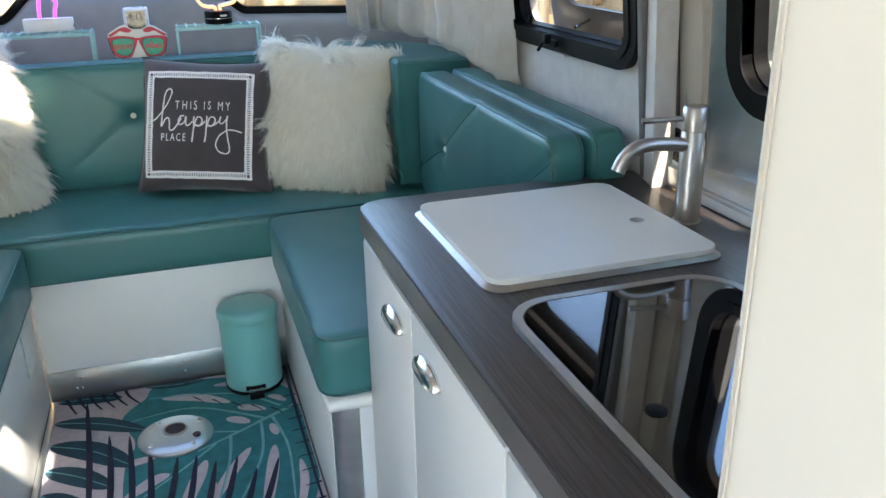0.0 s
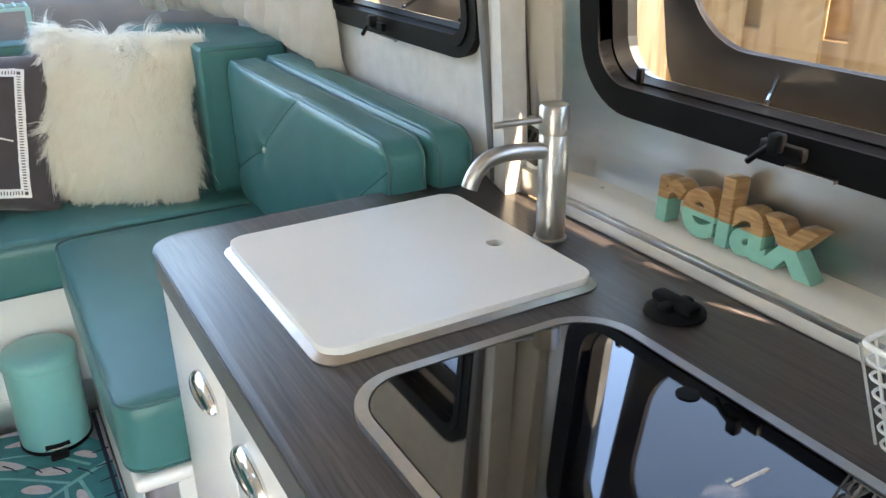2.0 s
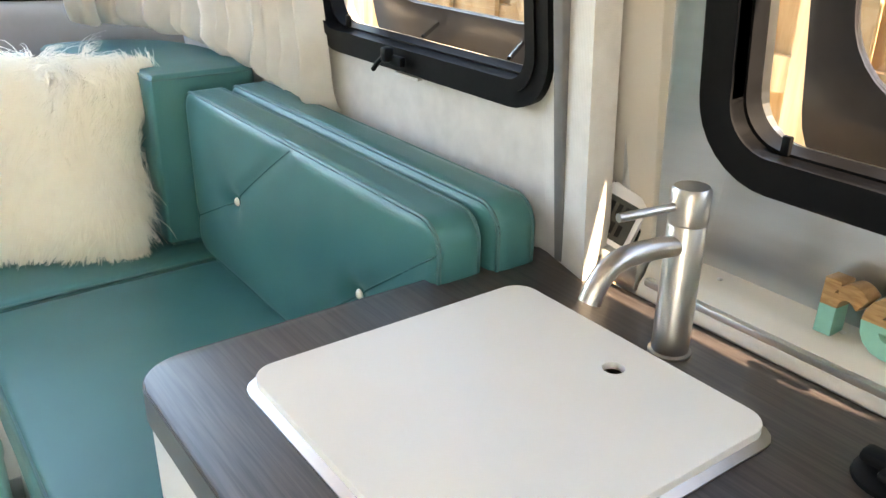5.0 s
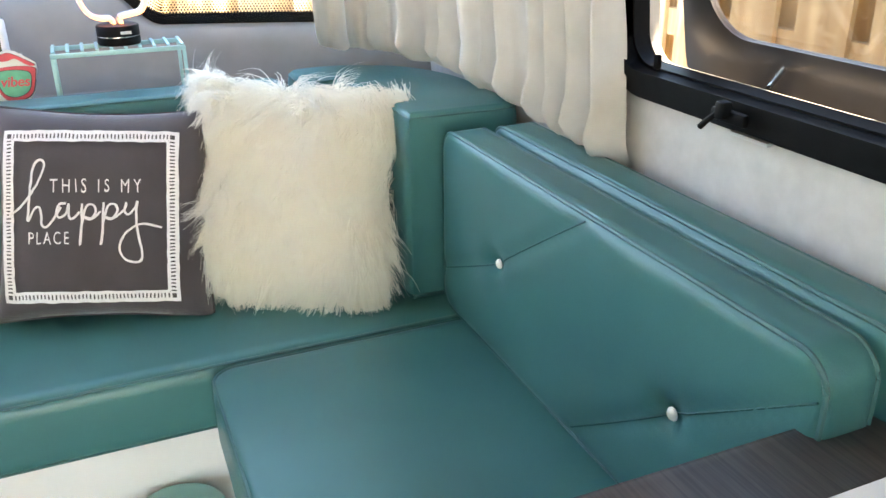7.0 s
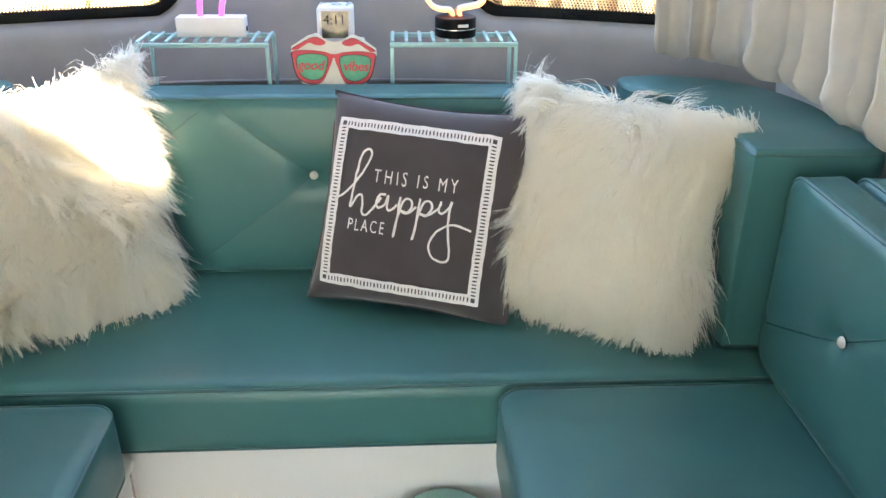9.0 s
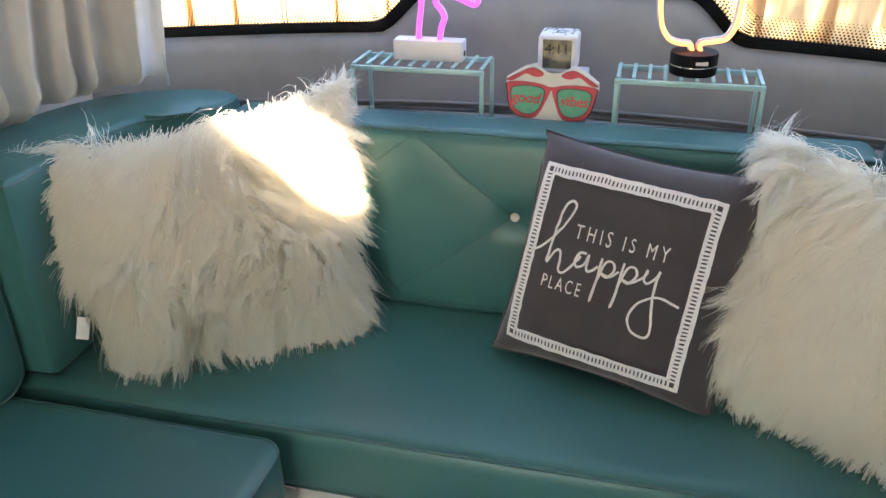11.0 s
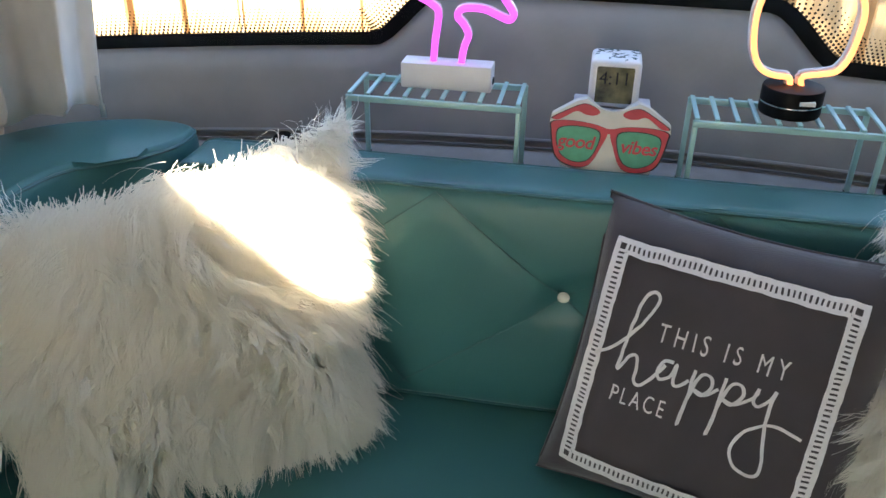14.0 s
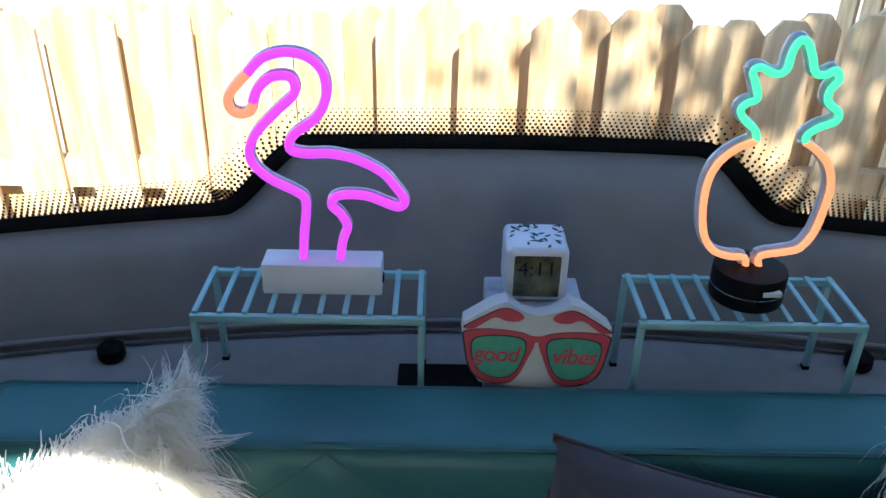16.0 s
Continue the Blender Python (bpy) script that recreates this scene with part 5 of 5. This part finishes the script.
# dark leaves along the far bench
for line, half in ((((-0.45, 2.49), (-0.36, 2.485), (-0.27, 2.46)), 0.030), (((-0.45, 2.37), (-0.33, 2.33), (-0.20, 2.25)), 0.034), (((-0.45, 2.25), (-0.34, 2.19), (-0.23, 2.08)), 0.042), (((-0.45, 2.13), (-0.37, 2.08), (-0.28, 2.00)), 0.036), (((-0.45, 2.02), (-0.39, 1.96), (-0.30, 1.86)), 0.04),
                   (((0.24, 1.72), (0.18, 1.62), (0.10, 1.50)), 0.06), (((-0.10, 1.64), (-0.2, 1.56), (-0.35, 1.45)), 0.06), (((0.2, 1.37), (0.05, 1.28), (-0.1, 1.2)), 0.07), (((-0.20, 2.50), (-0.11, 2.485), (-0.02, 2.49)), 0.018)):
    lens_on_rug(line, half, 0.0084, RUG_DARK, "printed_leaf")
    stroke_on_rug(line, 0.0022, 0.0088, RUG_VEIN, "leaf_vein")
# thin dark palm blades
for foot, tip in (((-0.325, 1.80), (-0.369, 2.46)), ((-0.28, 1.78), (-0.296, 2.25)), ((-0.228, 1.76), (-0.241, 2.23)), ((-0.188, 1.74), (-0.186, 2.15)), ((-0.165, 1.72), (-0.113, 2.08)), ((-0.12, 1.70), (-0.063, 2.07)), ((-0.08, 1.69), (-0.015, 2.025)), ((-0.045, 1.68), (0.043, 2.03)), ((0.0, 1.67), (0.087, 1.957)), ((0.04, 1.66), (0.149, 1.985))):
    lens_on_rug([foot, Vector(foot).lerp(Vector(tip), 0.5) + Vector((0.006, 0)), tip], 0.0085, 0.0091, RUG_LINE, "printed_palm_blade")
for k in range(6):
    stroke_on_rug([(-0.43 + 0.034 * k, 2.50), (-0.415 + 0.034 * k, 2.455), (-0.395 + 0.036 * k, 2.405)], 0.0055, 0.0093, RUG_LINE, "printed_palm_blade")
for k in range(5):
    stroke_on_rug([(-0.06 + 0.055 * k, 2.39 - 0.035 * k), (-0.04 + 0.055 * k, 2.365 - 0.035 * k), (-0.03 + 0.055 * k, 2.345 - 0.035 * k)], 0.003, 0.0093, RUG_LINE, "printed_palm_blade")
for k in range(9):
    stroke_on_rug([(0.242, 2.30 - 0.065 * k), (0.20, 2.295 - 0.065 * k)], 0.004, 0.0093, RUG_LINE, "printed_palm_blade")
stroke_on_rug([(0.232, 2.49), (0.230, 2.1), (0.232, 1.6)], 0.006, 0.0095, RUG_LINE, "printed_palm_blade")
part("metal_edge", box(-0.474, -0.456, 0.9, 2.505, 0.001, 0.008, 0.002), ALU_EDGE, rug)

ped = thing("table_base", (-0.115, 2.185, 0.0095), "round steel table socket set in the floor", "socket")
part("dish", lathe([(0.104, 0), (0.104, 0.004), (0.096, 0.009), (0.060, 0.013), (0.034, 0.014)], (-0.115, 2.185, 0.009), 40), ALU_EDGE, ped)
# dark disc laid on the dish paints the shade inside the socket
part("socket_hole_shade", lathe([(0.030, 0.0), (0.030, 0.0012)], (-0.115, 2.20, 0.0232), 28), INK, ped)
part("socket_ring", tube([(-0.115 + 0.031 * math.cos(k * math.tau / 28), 2.20 + 0.031 * math.sin(k * math.tau / 28), 0.024) for k in range(28)], 0.003, 6, True), STEEL, ped)
part("lock_knob", lathe([(0.011, 0), (0.011, 0.006), (0.006, 0.009)], (-0.058, 2.155, 0.0195), 18), INK, ped)
for k in range(4):
    a = 0.6 + k * math.tau / 4
    part("screw", lathe([(0.007, 0), (0.006, 0.0018)], (-0.115 + 0.082 * math.cos(a), 2.185 + 0.082 * math.sin(a), 0.0195), 12), CHROME, ped)

can = thing("pedal_bin", (0.142, 2.415, 0.0085), "small turquoise enamelled pedal bin with a closed lid", "bin")
cx, cy = 0.132, 2.424
part("body", lathe([(0.078, 0.0), (0.085, 0.004), (0.087, 0.012), (0.0885, 0.235)], (cx, cy, 0.0085), 40), CAN, can)
part("base_ring", lathe([(0.088, 0.0), (0.0895, 0.002), (0.0895, 0.009), (0.087, 0.011)], (cx, cy, 0.0082), 40), BLACK, can)
part("lid", lathe([(0.091, 0.237), (0.0925, 0.239), (0.0925, 0.258), (0.089, 0.266), (0.080, 0.271), (0.05, 0.2745), (0.012, 0.2755)], (cx, cy, 0.0085), 40), CAN, can)
part("pedal", join(box(cx - 0.026, cx + 0.018, cy - 0.118, cy - 0.08, 0.010, 0.018, 0.003)), BLACK, can)
part("pedal_slot", box(cx - 0.034, cx + 0.026, cy - 0.0935, cy - 0.080, 0.030, 0.040, 0.003), BLACK, can)
part("slot_rim", tube([(cx - 0.036, cy - 0.088, 0.030), (cx - 0.004, cy - 0.0955, 0.028), (cx + 0.028, cy - 0.090, 0.030)], 0.003, 6), CHROME, can)
part("hinge", box(cx - 0.03, cx + 0.03, cy + 0.080, cy + 0.092, 0.235, 0.272, 0.004), BLACK, can)


# ---- things on the shelf ----
def wire_rack(x0, x1, y0, y1, z0, z1, label):
    r = thing("wire_rack", ((x0 + x1) / 2, (y0 + y1) / 2, z0), label, "rack", "mint shelf racks")
    b = 0.0042
    part("front_bar", box(x0 - b, x1 + b, y0 - b, y0 + b, z1 - 0.010, z1, 0.001), MINT, r)
    part("back_bar", box(x0 - b, x1 + b, y1 - b, y1 + b, z1 - 0.010, z1, 0.001), MINT, r)
    for x in (x0, x1):
        for y in (y0, y1):
            part("leg", box(x - b, x + b, y - b, y + b, z0, z1 - 0.0102, 0.0008), MINT, r)
            part("foot", box(x - b * 1.2, x + b * 1.2, y - b * 1.2, y + b * 1.2, z0, z0 + 0.006, 0.001), BLACK, r)
    n = 10
    for k in range(n):
        x = x0 + 0.002 + (x1 - x0 - 0.004) * k / (n - 1)
        part("slat", box(x - 0.0036, x + 0.0036, y0, y1, z1 + 0.0003, z1 + 0.0045, 0.0008), MINT, r)
    return r


RZ = 1.036
wire_rack(-0.521, -0.236, 3.100, 3.212, 0.8855, RZ, "mint green wire rack on the shelf, under the flamingo lamp")
wire_rack(0.041, 0.321, 3.100, 3.212, 0.8855, RZ, "mint green wire rack on the shelf, under the pineapple lamp")
RT = RZ + 0.0046

# flamingo lamp
fl = thing("flamingo_lamp", (-0.366, 3.155, RT), "glowing pink neon flamingo lamp on a white base", "lamp", "neon lamps")
part("base", box(-0.441, -0.288, 3.142, 3.186, RT, RT + 0.043, 0.0025), WHITE_BOX, fl)
part("switch", box(-0.2885, -0.286, 3.158, 3.170, RT + 0.010, RT + 0.020, 0.0005), BLACK, fl)
fp = lambda u, v: (0.0006243809 * u - 0.0001586 * v - 0.70355 + 2.11044e-7 * u * v, 3.163, 4.84e-5 * u - 0.000673 * v + 1.399886 - 1.187894e-7 * u * v)
body_line = [(537, 472), (538, 420), (541, 385), (540, 352), (522, 337), (475, 313), (446, 285), (442, 258), (455, 230), (490, 195), (520, 168), (518, 145), (500, 138), (475, 142), (455, 160), (447, 180)]
back_line = [(438, 132), (462, 110), (500, 101), (540, 108), (568, 130), (577, 160), (572, 188), (555, 212), (525, 232), (512, 248), (516, 264), (545, 270), (585, 270), (630, 280), (675, 302), (700, 328), (717, 352), (708, 364), (690, 360), (650, 345), (610, 343), (590, 350), (588, 364), (604, 380), (615, 402), (608, 425), (604, 450), (603, 472)]
beak_line = [(447, 180), (444, 194), (428, 200), (411, 194), (403, 178), (410, 160), (438, 132)]
for line, nm, material in ((body_line, "neck_tube", PINK_GLOW), (back_line, "body_tube", PINK_GLOW), (beak_line, "beak_tube", BEAK_GLOW)):
    pts = smooth_line([fp(u, v) for u, v in line], 5)
    part(nm, tube(pts, 0.0058, 10), material, fl, "glowing pink tube" if material is PINK_GLOW else "dim peach tube")
    part(nm + "_back", tube([p + Vector((0, 0.0075, 0.001)) for p in pts], 0.0062, 10), CLEAR_TUBE, fl, "milky silicone backing")

# pineapple lamp
pl = thing("pineapple_lamp", (0.186, 3.155, RT), "glowing amber and green neon pineapple lamp on a black base", "lamp", "neon lamps")
part("base", lathe([(0.046, 0), (0.047, 0.003), (0.047, 0.018)], (0.187, 3.160, RT), 40), BLACK, pl)
part("chrome_line", lathe([(0.0475, 0.0182), (0.0475, 0.0200)], (0.187, 3.160, RT), 40), CHROME, pl)
part("base_top", lathe([(0.047, 0.0202), (0.047, 0.040), (0.0455, 0.043), (0.036, 0.0435)], (0.187, 3.160, RT), 40), BLACK, pl)
part("mark", box(0.190, 0.213, 3.1115, 3.1205, RT + 0.026, RT + 0.032), PRINT, pl, "small pale maker's mark")
pp = lambda u, v: (0.000624635 * u - 0.00012166 * v - 0.711306 + 2.018251e-7 * u * v, 3.163, -3.5516e-5 * u - 0.00098154 * v + 1.484486 + 1.788664e-7 * u * v)
fruit_l = [(1318, 480), (1317, 460), (1290, 456), (1262, 444), (1246, 415), (1243, 375), (1250, 325), (1268, 288), (1300, 262), (1338, 246)]
fruit_r = [(1342, 480), (1345, 458), (1385, 452), (1415, 445), (1440, 415), (1458, 370), (1470, 325), (1465, 288), (1445, 262), (1425, 248)]
crown = [(1338, 246), (1336, 228), (1318, 212), (1310, 196), (1322, 184), (1340, 176), (1337, 152), (1332, 134), (1346, 126), (1372, 136), (1392, 128), (1402, 100), (1416, 82), (1430, 84), (1438, 108), (1443, 132), (1462, 134), (1480, 126), (1485, 142), (1468, 160), (1466, 180), (1484, 196), (1478, 212), (1450, 222), (1428, 236), (1425, 248)]
for line, nm, material, lab in ((fruit_l, "fruit_tube", AMBER_GLOW, "glowing amber tube"), (fruit_r, "fruit_tube", AMBER_GLOW, "glowing amber tube"), (crown, "crown_tube", GREEN_GLOW, "glowing green tube")):
    pts = smooth_line([fp2 for fp2 in [pp(u, v) for u, v in line]], 4)
    part(nm, tube(pts, 0.0046, 10), material, pl, lab)
    part(nm + "_back", tube([p + Vector((-0.003, 0.0085, 0.002)) for p in pts], 0.0062, 10), CLEAR_TUBE, pl, "milky silicone backing")

# cube clock on a marbled box
MARBLE = mat("marbled_card", (0.55, 0.58, 0.66), 0.35, vary=0.5, scale=22, tint=(0.80, 0.80, 0.84))
solid("gift_box", box(-0.152, -0.024, 3.136, 3.226, 0.8925, 1.024, 0.003), MARBLE, "small blue-grey marbled box on the shelf", "box")
ck = thing("cube_clock", (-0.088, 3.2, 1.0245), "white cube alarm clock with a dark display, showing 4:11", "clock")
part("case", box(-0.129, -0.047, 3.158, 3.236, 1.0245, 1.104, 0.009, 3), WHITE_BOX, ck)
part("display", prism(round_rect(-0.030, 0.030, -0.030, 0.030, 0.003), 0.0012, frame_matrix((-0.088, 3.1575, 1.0645), (1, 0, 0), (0, 0, 1))), SCREEN, ck)
cu = block_word("4:11", 0.030, 0.0002, 1.0)
bmesh.ops.transform(cu, matrix=frame_matrix((-0.114, 3.1560, 1.066), (1, 0, 0), (0, 0, 1)), verts=cu.verts)
part("digits", cu, BLACK, ck, smooth=False)
rnd = random.Random(2)
marks = []
for k in range(34):
    x, y, a = rnd.uniform(-0.122, -0.054), rnd.uniform(3.165, 3.229), rnd.uniform(0, 3)
    marks.append(prism([(x + 0.006 * math.cos(a), y + 0.006 * math.sin(a)), (x + 0.002 * math.cos(a + 1.6), y + 0.002 * math.sin(a + 1.6)), (x - 0.006 * math.cos(a), y - 0.006 * math.sin(a)), (x - 0.002 * math.cos(a + 1.6), y - 0.002 * math.sin(a + 1.6))], 0.0004, Matrix.Translation((0, 0, 1.1042))))
part("printed_leaves", join(*marks), mat("dark_leaf_print", (0.02, 0.06, 0.05), 0.5, vary=0.4, scale=90), ck, smooth=False)

# sunglasses sign
sg = thing("sunglasses_sign", (-0.089, 3.11, 0.8925), "white block sign shaped like red sunglasses with green lenses", "sign")
SM = frame_matrix((-0.0895, 3.098, 1.000), (1, 0.0, -0.03), (0, 0.22, 1))
half = [(0.0, 0.036), (0.018, 0.040), (0.040, 0.056), (0.058, 0.050), (0.094, 0.026), (0.0955, 0.012), (0.090, -0.010), (0.082, -0.040), (0.070, -0.056), (0.030, -0.060), (0.0, -0.060)]
outline = half[1:] + [(-x, y) for x, y in half[::-1][1:-1]] + [(0.0, 0.036)]
part("block", prism(outline, 0.036, SM @ Matrix.Translation((0, 0, -0.036)), 0.002), SIGN_WHITE, sg)


def blob(points, z, material, name, label="", th=0.0006, steps=5):
    pts = [(p.x, p.y) for p in smooth_line([(x, y, 0) for x, y in points], steps, True)]
    part(name, prism(pts, th, SM @ Matrix.Translation((0, 0, z))), material, sg, label, smooth=False)


for s in (1, -1):
    lens = [(s * x, y) for x, y in ((0.016, 0.004), (0.045, 0.010), (0.076, 0.006), (0.082, -0.008), (0.074, -0.034), (0.052, -0.046), (0.030, -0.042), (0.018, -0.022))]
    rimo = [(s * x, y) for x, y in ((0.004, 0.009), (0.045, 0.018), (0.088, 0.015), (0.091, 0.000), (0.080, -0.040), (0.054, -0.054), (0.026, -0.050), (0.010, -0.020))]
    ink = [(x * 1.02 + s * 0.0005, y * 1.03) for x, y in rimo]
    blob(ink, 0.0004, INK, "frame_outline")
    blob(rimo, 0.0011, RED, "sunglass_rim", "coral red painted rim")
    blob([(x * 1.0, y * 1.0 + 0.0) for x, y in [(px + (px - s * 0.05) * 0.05, py + (py + 0.02) * 0.05) for px, py in lens]], 0.0018, INK, "lens_outline")
    blob(lens, 0.0025, LENS_GREEN, "lens", "sea-green painted lens")
    arm = [(s * x, y) for x, y in ((0.018, 0.036), (0.030, 0.044), (0.046, 0.046), (0.070, 0.034), (0.092, 0.020), (0.080, 0.019), (0.056, 0.034), (0.040, 0.030), (0.026, 0.030))]
    blob([(x * 1.02, y * 1.02) for x, y in arm], 0.0004, INK, "arm_outline")
    blob(arm, 0.0011, RED, "sunglass_arm", "coral red painted arm")
bridge = [(-0.016, 0.012), (0.0, 0.011), (0.016, 0.012), (0.014, 0.002), (0.0, 0.003), (-0.014, 0.002)]
blob(bridge, 0.0012, RED, "sunglass_bridge")
for text, x in (("good", -0.080), ("vibes", 0.020)):
    bm = block_word(text, 0.030, 0.0003, 0.95, 0.0005)
    x0, x1 = min(v.co.x for v in bm.verts), max(v.co.x for v in bm.verts)
    for v in bm.verts:
        v.co.x = x + (v.co.x - x0) * 0.058 / (x1 - x0)
        v.co.y += -0.024
        v.co.x += 0.18 * (v.co.y + 0.02)
    bmesh.ops.transform(bm, matrix=SM @ Matrix.Translation((0, 0, 0.0034)), verts=bm.verts)
    part("lettering", bm, RED, sg, "red lettering", smooth=False)
